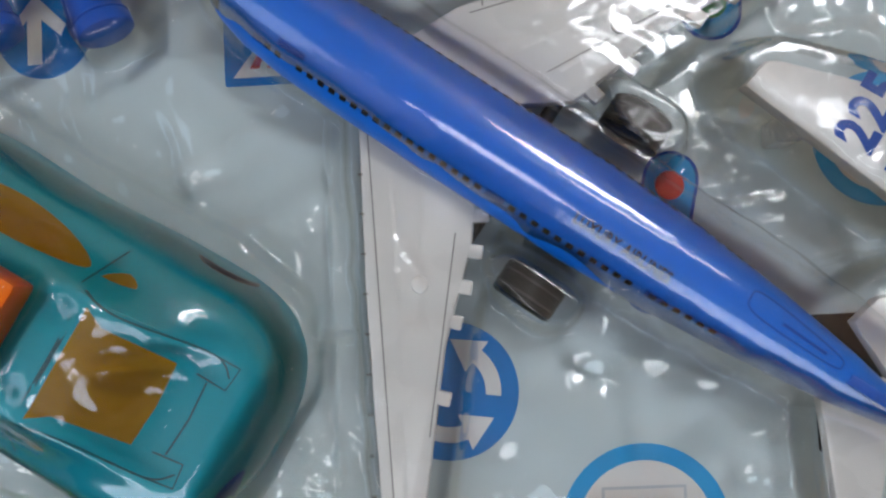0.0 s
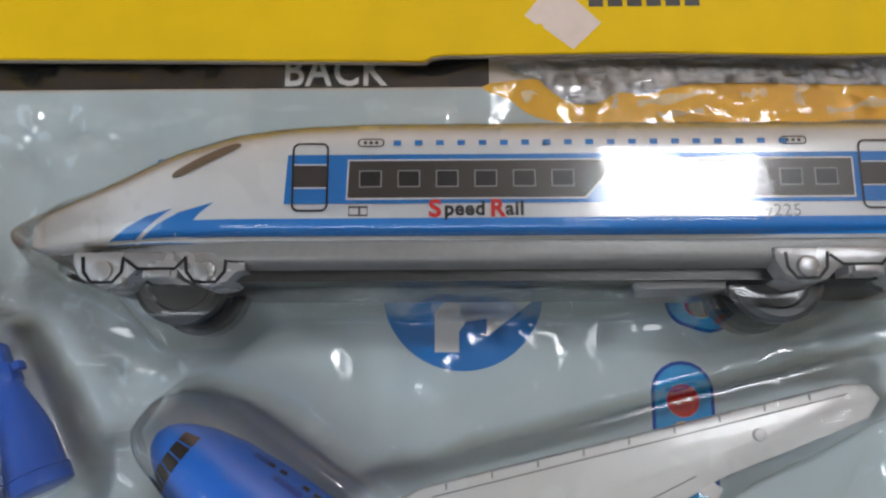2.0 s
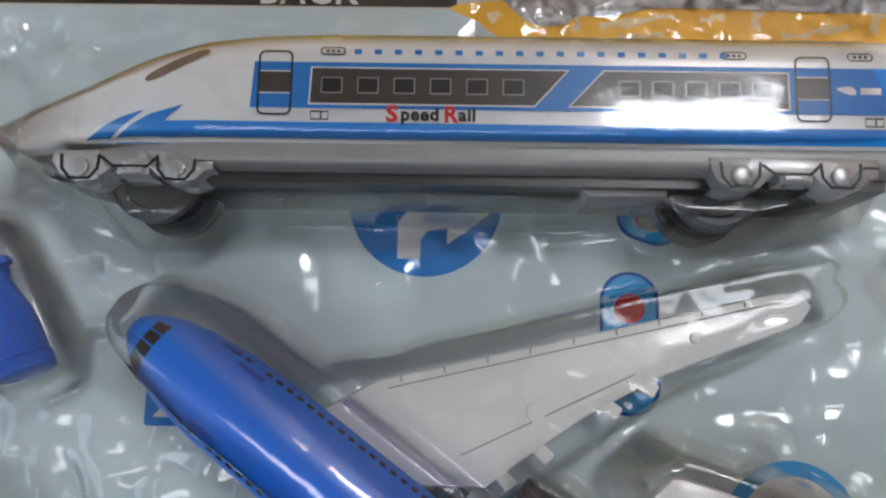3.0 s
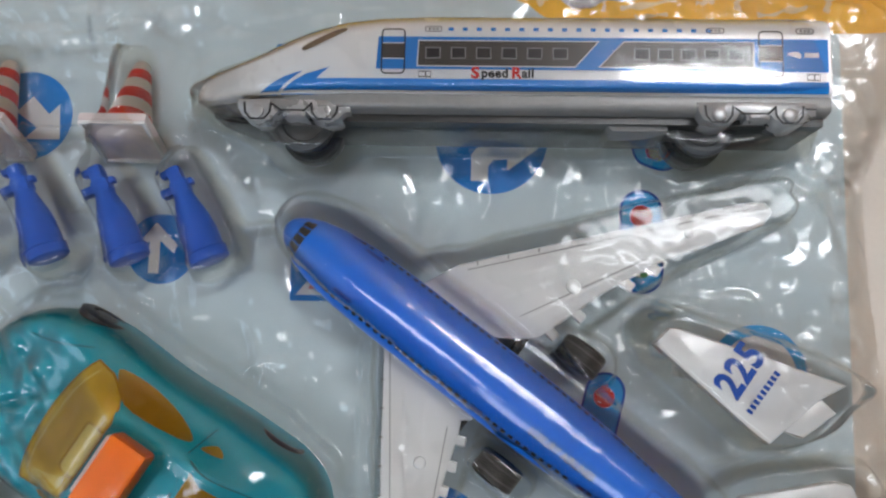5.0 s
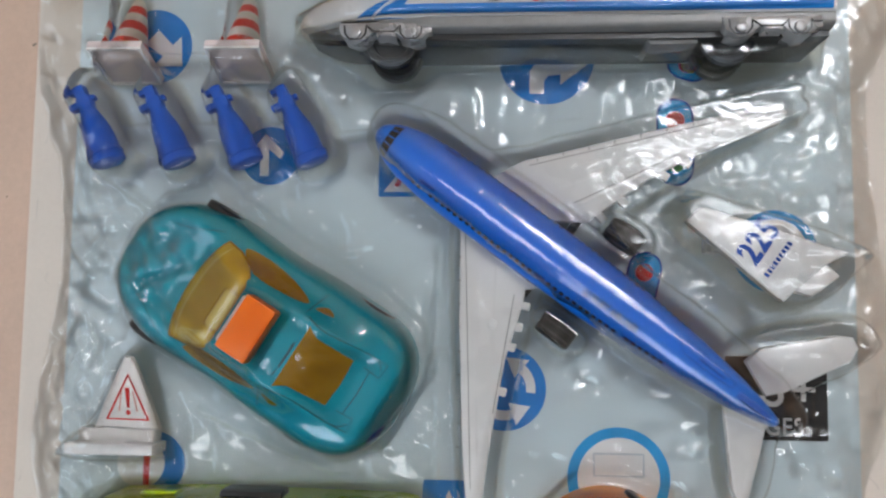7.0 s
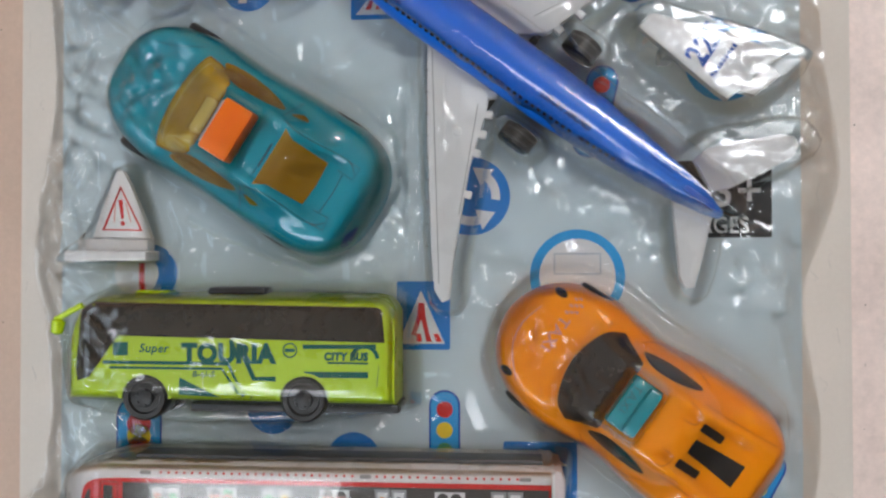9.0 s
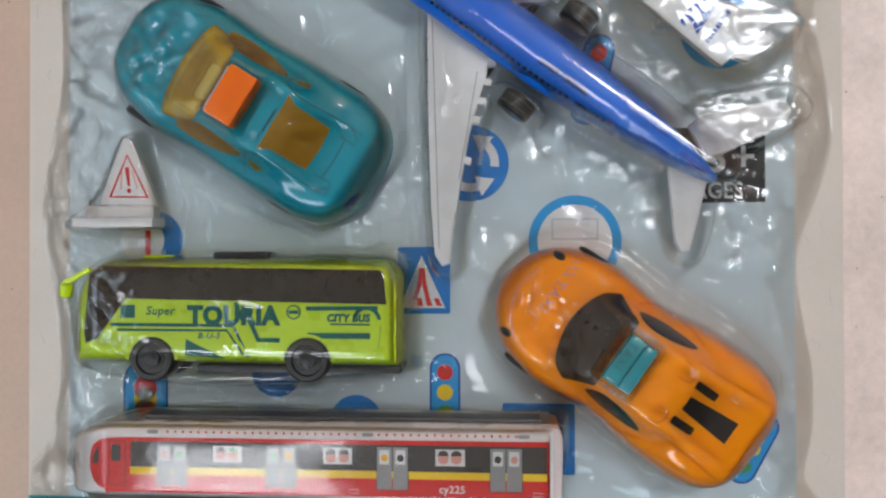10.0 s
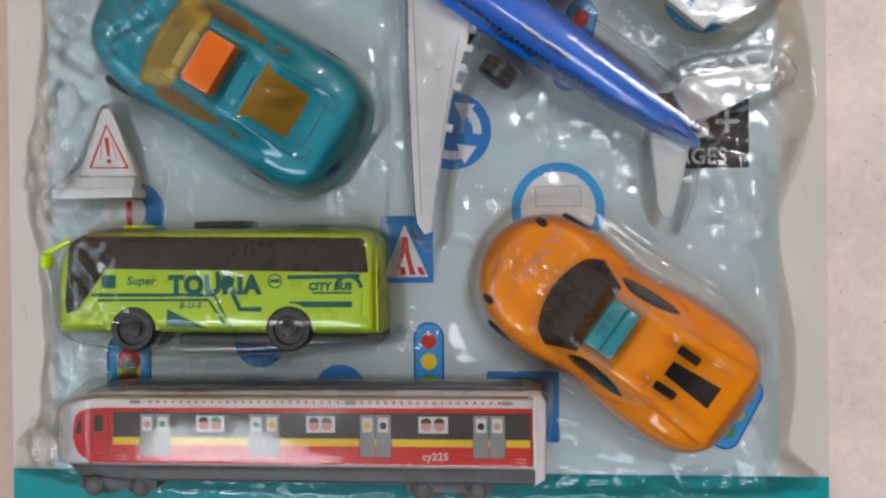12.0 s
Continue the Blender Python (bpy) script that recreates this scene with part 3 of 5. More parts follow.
# ---- white and blue bullet train, lying on its side ----
def bullet_train():
    t = thing("toy_bullet_train", (0, 0, 0.2), "white toy bullet train with blue stripes and silver undercarriage", "toy train")
    hi = line((-43.5, 77.9), (-42.4, 79.0), (-40, 80.3), (-34, 82.4), (-28, 84.2), (-24, 85.7), (-18, 88.6), (-13, 90.8), (-6, 93.0), (2, 94.3), (12, 94.8), (98, 94.8))
    lo = line((-43.5, 76.6), (-42, 75.6), (-38, 74.2), (-33, 73.2), (-28, 73), (98, 73))
    zt = line((-43.5, 7), (-42.4, 10.5), (-40, 14.5), (-36, 18.5), (-30, 22), (-24, 24.2), (-16, 26), (-6, 27), (98, 27))
    us = [-43.5, -43.2, -42.6, -41.6, -40.2, -38.5, -36.6] + [float(x) for x in np.linspace(-34.6, 97, 66)] + [97.6, 98]

    def top(u, f):
        if f > 0:
            return zt(u) * max(0.0, 1 - max(0.0, (f - 0.3) / 0.7) ** 2.4) ** 0.5 - (0.5 if u > 97.8 else 0)
        return zt(u) * max(0.0, 1 - abs(f) ** 30) ** (1 / 2.6) - (0.5 if u > 97.8 else 0)

    def face(x, y):
        a, b = lo(x), hi(x)
        return top(x, max(-0.99, min(0.99, (2 * y - a - b) / (b - a))))

    part("body", loft(us, lo, hi, top, 0.3, 36), WHITE_PLASTIC, t)
    FACES.append(lambda x, y: face(x, y) if -43 < x < 98 and lo(x) < y < hi(x) else None)
    # printed livery
    stripe = [(-12, 73.3), (-11, 76.5), (97, 76.5), (97, 73.3)]
    part("livery", drape(stripe, face, 0.2, 0.8), INK_BLUE, t, "blue lower stripe")
    part("livery", drape([(-24.5, 73.4), (-21.4, 75.8), (-18.4, 77.3), (-14.4, 78.3), (-16.6, 76.8), (-18.4, 75.4), (-20.2, 73.5)], face, 0.22, 0.8), INK_BLUE, t)
    part("livery", drape([(-19.4, 73.5), (-16.6, 76.0), (-13.4, 77.7), (-8.4, 79.0), (-10.2, 77.6), (-11.2, 76.5), (-9.0, 76.5), (-9.0, 73.5)], face, 0.24, 0.8), INK_BLUE, t)
    part("livery", drape([(1.6, 78.6), (97, 78.6), (97, 85.8), (2.0, 85.8)], face, 0.2, 6), INK_BLUE, t, "blue window band")
    bands = ([(10.6, 79.4), (44.0, 79.4), (48.8, 84.8), (10.8, 84.8)], [(49.4, 79.4), (81.4, 79.4), (81.4, 84.8), (54.4, 84.8)])
    for poly in bands:
        part("window_band", drape(shrink(poly, -0.25), face, 0.27, 6), INK_WHITE, t)
        part("window_band", drape(poly, face, 0.33, 6), INK_CHAR, t, "dark brown window strip")
    for k in range(6):
        for x in (12.2 + 5.42 * k, 56.5 + 4.9 * k):
            if x > 78 or (k == 5 and x > 50):
                continue
            part("window", drape(rect(x, 80.9, x + 3.2, 83.4), face, 0.38), INK_GREY, t)
            part("window", drape(rect(x + 0.17, 81.07, x + 3.03, 83.23), face, 0.44), INK_BLACK, t)
    for x in (2.8, 82.6):
        part("door", drape(rect(x, 81, x + 4.9, 84.2), face, 0.27, 6), INK_CHAR, t)
        for y in (80.9, 84.3):
            part("door_line", strip([(x, y), (x + 4.9, y)], 0.2, face, 0.29), INK_WHITE, t)
        part("door_frame", strip(soft_rect(x, 77.6, x + 4.9, 87.4, 0.9), 0.32, face, 0.3, True), INK_BLACK, t)
    for x in (12, 71.8, 90.4):
        part("roof_marker", strip(soft_rect(x, 87.0, x + 3.6, 88.1, 0.5), 0.2, face, 0.25, True), INK_CHAR, t)
        for k in range(3):
            part("roof_marker", drape(ring_poly(x + 1.0 + 0.8 * k, 87.55, 0.27, 8), face, 0.25), INK_CHAR, t)
    for k in range(19):
        x = 17 + 3.03 * k
        part("roof_window", drape(rect(x, 87.1, x + 1.1, 87.9), face, 0.25), INK_BLUE, t)
    for x in (10.8, 92.5):
        part("plate", strip(rect(x, 76.9, x + 2.6, 78.1), 0.26, face, 0.25, True), INK_CHAR, t)
        part("plate", strip([(x + 1.5, 76.9), (x + 1.5, 78.1)], 0.26, face, 0.25), INK_CHAR, t)
    part("lettering", words("S", 3.5, (22.0, 76.7), 0, face, 0.27, 1.12, 0, 0.2), INK_RED, t, "red letter of the words Speed Rail")
    part("lettering", words("peed", 2.8, (24.2, 76.9), 0, face, 0.27, 0.98, 0, 0.17), INK_BLACK, t)
    part("lettering", words("R", 3.5, (30.6, 76.7), 0, face, 0.27, 0.98, 0, 0.2), INK_RED, t)
    part("lettering", words("ail", 2.8, (32.8, 76.9), 0, face, 0.27, 0.98, 0, 0.17), INK_BLACK, t)
    part("lettering", words("cy225", 2.5, (67.6, 76.5), 0, face, 0.27), INK_GREY, t, "grey letters cy225")
    part("emblem", drape(curve([(88.4, 82.6), (90.5, 81.7), (91.4, 82.0), (90.6, 83.0)], True, 3), face, 0.27), INK_WHITE, t)
    part("emblem", drape(rect(92, 81.8, 95, 82.8), face, 0.27), INK_WHITE, t, "pale bar for a logo")
    # nose windscreen
    part("windscreen", drape(curve([(-14.4, 83.6), (-10, 86.0), (-5.6, 87.7), (-5.0, 86.9), (-9, 85.0), (-13.8, 82.8)], True, 3), face, 0.35, 0.8), INK_BROWN, t)
    # silver skirt
    slo = line((-41, 75.2), (-38, 73.5), (-34, 71.6), (-29, 70.2), (-6, 69.6), (98, 69.6))
    shi = line((-41, 76.2), (-38, 75.4), (-33, 75.2), (98, 75.2))
    sz = line((-41, 8), (-38, 12.5), (-33, 17.5), (-26, 21.6), (-14, 24.5), (-5, 25.6), (98, 25.6))
    part("skirt", loft([-41, -40.4] + [float(x) for x in np.linspace(-39, 98, 62)], slo, shi, lambda u, f: max(15.0, sz(u) * max(0.0, 1 - abs(f) ** 6) ** (1 / 3.0)) if u > -30 else sz(u) * max(0.0, 1 - abs(f) ** 6) ** (1 / 3.0), 0.3, 18), SILVER, t, "silver-painted lower skirt")
    # black underside sheet, proud of the skirt, painting its side as shaded
    part("underside_shade", loft([float(x) for x in np.linspace(-39.5, 97.6, 50)], lambda u: slo(u) - 1.2, lambda u: slo(u) + 0.8, lambda u, f: max(2.0, sz(u) - 3.6), 0.3, 4), RUBBER, t, "black underside sheet that also paints the skirt's shaded side")
    for x0, z in ((-28.5, 24.6), (70, 25.6)):
        shape = [(x0 + dx, 69.9 + dy) for dx, dy in ((0, 2.4), (0, 0.6), (1.2, -1.4), (4, -2.6), (7, -2.2), (9, -0.4), (10, -0.2), (10, -1.4), (15, -1.4), (15, -0.2), (16, -1.4), (19, -2.6), (22, -2), (23.4, -0.6), (24.6, -0.4), (24.6, 2.4))]
        bogie = part("bogie", prism(shape, 17, z + 0.6, 0.4), SILVER_BRIGHT, t, "silver moulded bogie frame")
        for cx in (x0 + 4.4, x0 + 19):
            part("axle_box", prism(ring_poly(cx, 69.5, 1.5, 18), z, z + 1.3, 0.2), SILVER_BRIGHT, bogie)
            part("groove", strip([(cx - 2.9, 71.6), (cx - 2.7, 69.4), (cx - 1.5, 67.9), (cx + 1.5, 67.9), (cx + 2.7, 69.4), (cx + 2.9, 71.6)], 0.5, None, z + 0.68), INK_BLACK, bogie)
        part("groove", strip([(x0 + 7.6, 71.2), (x0 + 9.4, 69.8), (x0 + 14.6, 69.8), (x0 + 16, 71.2)], 0.5, None, z + 0.70), INK_BLACK, bogie)
        part("groove", strip([(x0 + 22.2, 70.9), (x0 + 24.5, 70.9)], 0.4, None, z + 0.68), INK_BLACK, bogie)
        part("spring", box(x0 + 10.6, 68.7, z, x0 + 14.2, 69.6, z + 1.2, 0.25), SILVER_BRIGHT, bogie)
    part("battery_plate", prism([(50.5, 70), (65, 70), (65, 67.4), (53, 67.2)], 6, 20.5, 0.4), SILVER, t)
    for cx in (-15.5, 73.5):
        for z0, z1, m, r in ((15.0, 18.5, DARK_GREY, 6.9), (3, 7.5, RUBBER, 7.4)):
            part("wheel", lathe([(z0, r * 0.5), (z0, r - 0.5), (z0 + 0.5, r), (z1 - 0.6, r), (z1, r - 0.8), (z1 - 0.2, r * 0.72), (z1 - 1.0, r * 0.66), (z1 - 1.0, 1)], None,
                                Matrix.Translation((cx, 69.6, 0)) @ Matrix.Rotation(radians(-90), 4, "Y"), 32), m, t)
        part("axle", lathe([(2, 1.2), (20, 1.2)], None, Matrix.Translation((cx, 69.6, 0)) @ Matrix.Rotation(radians(-90), 4, "Y"), 10), SILVER_DARK, t)
    return t


# ---- red and white metro train on its side ----
def metro_train():
    t = thing("toy_metro_train", (0, 0, 0.2), "white toy metro train with a red and black printed side", "toy train")
    hi = line((-104.6, -114.4), (-103.6, -109.4), (-101, -105), (-96, -101.6), (-90, -99.9), (-85, -99.4), (39, -99.4))
    lo = line((-104.6, -116), (-103.8, -120.6), (-101, -121.4), (39, -121.4))
    zt = line((-104.6, 8), (-103, 13), (-99, 18.6), (-94, 21.8), (-88, 23), (39, 23))
    top = lambda u, f: zt(u) * max(0.0, 1 - abs(f) ** (22 if f > 0 else 40)) ** (1 / 2.6)

    def face(x, y):
        a, b = lo(x), hi(x)
        return top(x, max(-0.99, min(0.99, (2 * y - a - b) / (b - a))))

    part("body", loft([-104.6, -104.2, -103.4, -102, -100.4, -98.6, -96.6] + [float(x) for x in np.linspace(-94.5, 39, 60)], lo, hi, top, 0.3, 34), WHITE_PLASTIC, t)
    FACES.append(lambda x, y: face(x, y) if -104 < x < 39 and lo(x) < y < hi(x) else None)
    red = curve([(-93.6, -110.5), (-92.6, -106.6), (-89, -104.4), (-82.5, -103.9)], False, 4) + [(38, -103.6), (38, -121), (-87, -121)] + curve([(-88.5, -119.2), (-92, -117), (-93.6, -113)], False, 3)
    part("livery", drape(red, face, 0.18, 1.5), INK_RED, t, "red printed side")
    part("livery", drape(rect(-81, -112.4, 37.4, -105), face, 0.25, 8), INK_CHAR, t, "black window band")
    part("livery", drape(rect(-81, -114.4, 37.4, -112.3), face, 0.27, 8), INK_YELLOW, t, "yellow stripe")
    for k in range(4):
        x = -73 + 31.6 * k
        for d in (0, 4.5):
            part("door", drape(rect(x + d, -117.4, x + d + 4.2, -105.6), face, 0.32, 8), INK_GREY, t, "grey printed door leaf")
            part("door_window", drape(soft_rect(x + d + 0.7, -110.4, x + d + 3.5, -106.4, 0.3), face, 0.38), INK_WHITE, t)
            part("window_blob", drape(ring_poly(x + d + 2.1, -108.6, 1.0, 14), face, 0.44), (INK_PINK, INK_GREEN, INK_ORANGE, INK_CHAR)[(k + (d > 0)) % 4], t)
        part("door_line", strip(rect(x - 0.15, -117.5, x + 8.85, -105.5), 0.2, face, 0.36, True), INK_BLACK, t)
    for k in range(3):
        x = -56.6 + 31.6 * k
        part("window", drape(rect(x, -110.6, x + 8.2, -106), face, 0.34, 8), INK_WHITE, t)
        for d, m in ((2.2, INK_PINK), (5.8, (INK_GREEN, INK_PINK, INK_CHAR)[k])):
            part("window_blob", drape(ring_poly(x + d, -108.6, 1.5, 16), face, 0.4), INK_PINK, t)
            part("window_blob", drape(ring_poly(x + d, -107.8, 1.5, 16, 1, 0, 180), face, 0.46), m if m is not INK_PINK else INK_CHAR, t)
    part("cab_window", drape(curve([(-92.6, -110), (-91.4, -107.6), (-90.6, -107.6), (-90.8, -111.4), (-92.4, -111.6)], True, 3), face, 0.28), INK_CHAR, t)
    part("cab_door", strip(soft_rect(-87.4, -117.6, -82.4, -105, 0.5), 0.22, face, 0.3, True), INK_CHAR, t)
    part("cab_window", drape(soft_rect(-86.6, -110.8, -83.8, -106, 0.4), face, 0.3), INK_CHAR, t)
    for k in range(46):
        x = -70 + 2.25 * k
        if k not in (25, 26):
            part("roof_dot", drape(ring_poly(x, -102.2, 0.38, 8), face, 0.25), INK_RED, t)
    for x in (-76, -14, 29.5):
        part("roof_marker", drape(soft_rect(x, -102.8, x + 3.2, -101.7, 0.5), face, 0.26), INK_GREY, t)
    part("lettering", words("cy225", 2.9, (7.6, -118.0), 0, face, 0.55, 1.0, 0, 0.1), INK_WHITE, t, "white letters cy225")
    for x in (-57, -49):
        part("lettering", drape(rect(x, -118.0, x + 5, -117.0), face, 0.3), INK_PINK, t, "unreadable pale bar")
    for x in (-80, -17.6, 33.6):
        part("plate", strip(rect(x, -118.6, x + 2.6, -117.6), 0.16, face, 0.3, True), INK_WHITE, t)
    part("skirt", loft([float(x) for x in np.linspace(-101, 38.4, 42)], line((-101, -123), (-96, -125.6), (-90, -126.2), (38.4, -126.2)), lambda u: -119.4, lambda u, f: line((-101, 10), (-97, 16), (-92, 20), (-80, 22.4), (38.4, 22.4))(u) * max(0.0, 1 - abs(f) ** 6) ** (1 / 3), 0.3, 16), SILVER_DARK, t, "grey lower skirt")
    for x0, x1 in ((-92, -69), (3, 27)):
        b = bmesh.new()
        box(x0, -127.6, 14, x1, -124.6, 21.6, 0.5, b)
        for cx in (x0 + 4.5, x1 - 4.5):
            lathe([(15, 2.9), (22, 2.9), (22.4, 2.3), (22, 1.8), (22, 0.5)], b, Matrix.Translation((cx, -126.8, 0)) @ Matrix.Rotation(radians(-90), 4, "Y"), 14)
            box(cx - 4, -127, 15, cx - 3, -124.8, 22.2, 0.3, b)
        part("bogie", b, SILVER_DARK, t, "grey moulded bogie frame")
        for cx in (x0 + 7, x1 - 7):
            part("wheel", lathe([(4, 2), (4, 6), (18, 6), (18.4, 5), (18, 1)], None, Matrix.Translation((cx, -124, 0)) @ Matrix.Rotation(radians(-90), 4, "Y"), 20), RUBBER, t)
    part("roof_rail", box(-80, -100.2, 8, 36, -98.6, 17, 0.4), SILVER_DARK, t, "dull grey roof strip")
    part("end_cap", prism([(38.4, -126), (41.5, -124), (42, -103), (41, -100.6), (38.4, -99.8)], 0.3, 21, 1.0), PINK_HOLLOW, t)
    return t


# ---- lime green coach on its side ----
def coach():
    t = thing("toy_coach", (0, 0, 0.2), "lime green toy coach with dark windows and green lettering", "toy bus")
    hi = line((-100.8, -80), (-99.8, -68), (-98, -61), (-95, -55.2), (-91, -53.2), (-65, -52.2), (-12, -53), (-7, -54), (-5, -58))
    lo = line((-100.8, -83.4), (-5, -84.4))
    zt = line((-100.8, 15), (-98, 19.6), (-93, 21), (-8, 21), (-5, 19.5))
    top = lambda u, f: zt(u) * max(0.0, 1 - abs(f) ** 16) ** (1 / 2.6)

    def face(x, y):
        a, b = lo(x), hi(x)
        return top(x, max(-0.985, min(0.985, (2 * y - a - b) / (b - a))))

    part("body", loft([-100.8, -100.4, -99.6, -98.4] + [float(x) for x in np.linspace(-97, -6, 44)] + [-5.4, -5], lo, hi, top, 0.3, 34), LIME, t)
    FACES.append(lambda x, y: face(x, y) if -100 < x < -5.4 and lo(x) < y < hi(x) else None)
    glass = curve([(-94.6, -57), (-91.6, -55), (-88, -54.9)], False, 3) + [(-9.5, -56.2), (-8.2, -57), (-7.4, -66), (-83.5, -64.4), (-91.8, -76), (-95.8, -77.4), (-96.4, -74)]
    part("side_window", drape(glass, face, 0.25, 1.5), SMOKE, t, "dark tinted side window")
    part("lettering", words("TOURIA", 7.2, (-64.8, -71.6), 0, face, 0.25, 0.95, 0.0, 0.75), INK_PINE, t, "dark green word TOURIA")
    part("lettering", words("Super", 3.4, (-77.4, -69), 0, face, 0.25, 1.0, 0.2, 0.12), INK_PINE, t)
    part("lettering", words("B-U-S", 2.3, (-62, -75.8), 0, face, 0.25, 1.1, 0.2, 0.09), INK_PINE, t)
    part("lettering", words("CITY BUS", 2.9, (-24.4, -70.8), 0, face, 0.25, 0.95, 0.1, 0.3), INK_PINE, t, "dark green words CITY BUS")
    part("emblem", drape(arc(-13, -70.6, 3.6, 1.1, 5, 165), face, 0.25), INK_PINE, t)
    part("emblem", drape(rect(-85, -70, -80.6, -66.2), face, 0.25), INK_PINE, t)
    part("emblem", strip(ring_poly(-34, -68.2, 1.9, 20), 0.4, face, 0.25, True), INK_PINE, t)
    part("emblem", drape(rect(-35.4, -68.7, -32.6, -67.7), face, 0.25), INK_PINE, t)
    for ln, w in (([(-88, -71.9), (-51.6, -72.1), (-47.3, -81.3)], 1.0), ([(-86, -73.4), (-53.4, -73.5), (-48.6, -80.6)], 0.7), ([(-50.9, -65.4), (-45.3, -81.8)], 1.3),
                  ([(-48.3, -67.5), (-44.2, -76.2), (-38.0, -76.2)], 1.4), ([(-30.4, -67.2), (-9.8, -67.0)], 1.2), ([(-30, -74.9), (-12, -74.9)], 1.7), ([(-23.4, -71.6), (-12, -71.7)], 0.5)):
        part("stripe", strip(ln, w, face, 0.23), INK_PINE, t)
    part("stripe", drape([(-65.5, -76), (-66, -81), (-54, -81.6)], face, 0.23, 4), INK_PINE, t)
    part("stripe", drape([(-90, -83), (-84, -79.5), (-84, -83)], face, 0.23, 4), INK_PINE, t)
    part("seam", strip([(-9, -72), (-9.6, -78), (-13.5, -83.5)], 0.16, face, 0.2), INK_PINE, t)
    part("seam", strip(rect(-18.6, -82.6, -15.8, -79.4), 0.14, face, 0.2, True), INK_PINE, t)
    part("seam", strip([(-20.5, -72), (-20.8, -83.5)], 0.14, face, 0.2), INK_PINE, t)
    for cx in (-75.5, -30):
        part("wheel_arch", prism(ring_poly(cx, -82.2, 6.9, 28, 1, 0, 180), 15, 21.25, 0.3), RUBBER, t)
        part("arch_lip", strip(ring_poly(cx, -82.2, 7.3, 24, 1, 2, 178), 0.9, None, 21.5), LIME, t)
        for z0, z1 in ((14, 22.0), (2, 7)):
            wheel = part("wheel", lathe([(z0, 3), (z0, 5.9), (z0 + 0.6, 6.4), (z1 - 0.7, 6.4), (z1, 5.8), (z1, 4.6), (z1 - 0.8, 4.2), (z1 - 0.8, 1.6), (z1 + 0.3, 1.4), (z1 + 0.3, 0.4)], None,
                                        Matrix.Translation((cx, -81.8, 0)) @ Matrix.Rotation(radians(-90), 4, "Y"), 28), RUBBER, t, "black plastic wheel")
            if z1 > 10:
                part("hub", prism(ring_poly(cx, -81.8, 2.6, 20), z1 - 0.5, z1 + 0.4, 0.4), RUBBER, wheel)
                for k in range(5):
                    part("bolt", prism(ring_poly(cx + 2.1 * math.cos(k * 1.257), -81.8 + 2.1 * math.sin(k * 1.257), 0.45, 6), z1 + 0.3, z1 + 0.8, 0.15), RUBBER, wheel)
    part("underframe", box(-64, -86.2, 2, -4, -83.8, 17, 0.6), RUBBER, t)
    part("mirror_arm", lathe([(0, 0.9), (9, 0.9)], None, Matrix.Translation((-104, -60.2, 17.5)) @ Matrix.Rotation(radians(28), 4, "Z"), 10), LIME, t)
    part("mirror", lathe([(-2.4, 0.6), (-1.8, 1.7), (1.6, 1.9), (2.4, 0.8)], None, Matrix.Translation((-103.4, -62.2, 17.5)) @ Matrix.Rotation(radians(80), 4, "Z"), 16), LIME, t, "lime rear-view mirror")
    part("roof_unit", box(-60, -53.5, 6, -43, -50.8, 15, 1.2), RUBBER, t, "black roof unit")
    part("roof_unit", box(-82, -53.5, 7, -72, -51.8, 14, 0.8), LIME, t)
    return t


# ---- the two cars ----
def car_shape(cab0, cab1, cab2, cab3, roof, hood, deck, waist, ridge, ridge_at):
    def half(u):
        if u < -16:
            w = 21 * (1 - min(1, (-16 - u) / 27.6) ** 2.5) ** 0.52
        elif u > 22:
            w = 21 * (1 - min(1, (u - 22) / 21.6) ** 2.8) ** 0.42
        else:
            w = 21
        return max(0.05, w - waist * math.exp(-((u + 3) / 11) ** 2))

    def top(u, v):
        f = min(1.0, abs(v) / half(u))
        base = float(np.interp(u, (-43.5, -36, -26, -16, 10, 26, 38, 43.5), (hood - 5, hood - 2, hood, hood + 1.5, deck, deck, deck - 1.5, deck - 5)))
        end = max(0.0, 1 - abs(u / 43.6) ** 14) ** 0.4
        z = 4 + (base - 4) * end * max(0.0, 1 - f ** 7.5) ** 0.42
        for wu in (-24.5, 24):
            z += 1.6 * math.exp(-((u - wu) / 8) ** 2 - ((abs(v) - 15.5) / 4) ** 2) * max(0, 1 - f ** 6)
        # raised rails along the rear deck and hollows in front of them
        z += ridge * math.exp(-((abs(v) - ridge_at - 0.06 * (u - 20)) / 1.1) ** 2) * ease(9, 15, u) * (1 - ease(30, 37, u))
        z -= 1.2 * ridge * math.exp(-((u - 11) / 2.2) ** 2 - ((abs(v) - ridge_at + 3) / 2.4) ** 2)
        cab = ease(cab0, cab1, u) * (1 - ease(cab2, cab3, u))
        side = 1 - ease(9.0, 16.5 - 0.05 * abs(u), abs(v))
        return z + max(0.0, roof - base) * cab * side

    return half, top


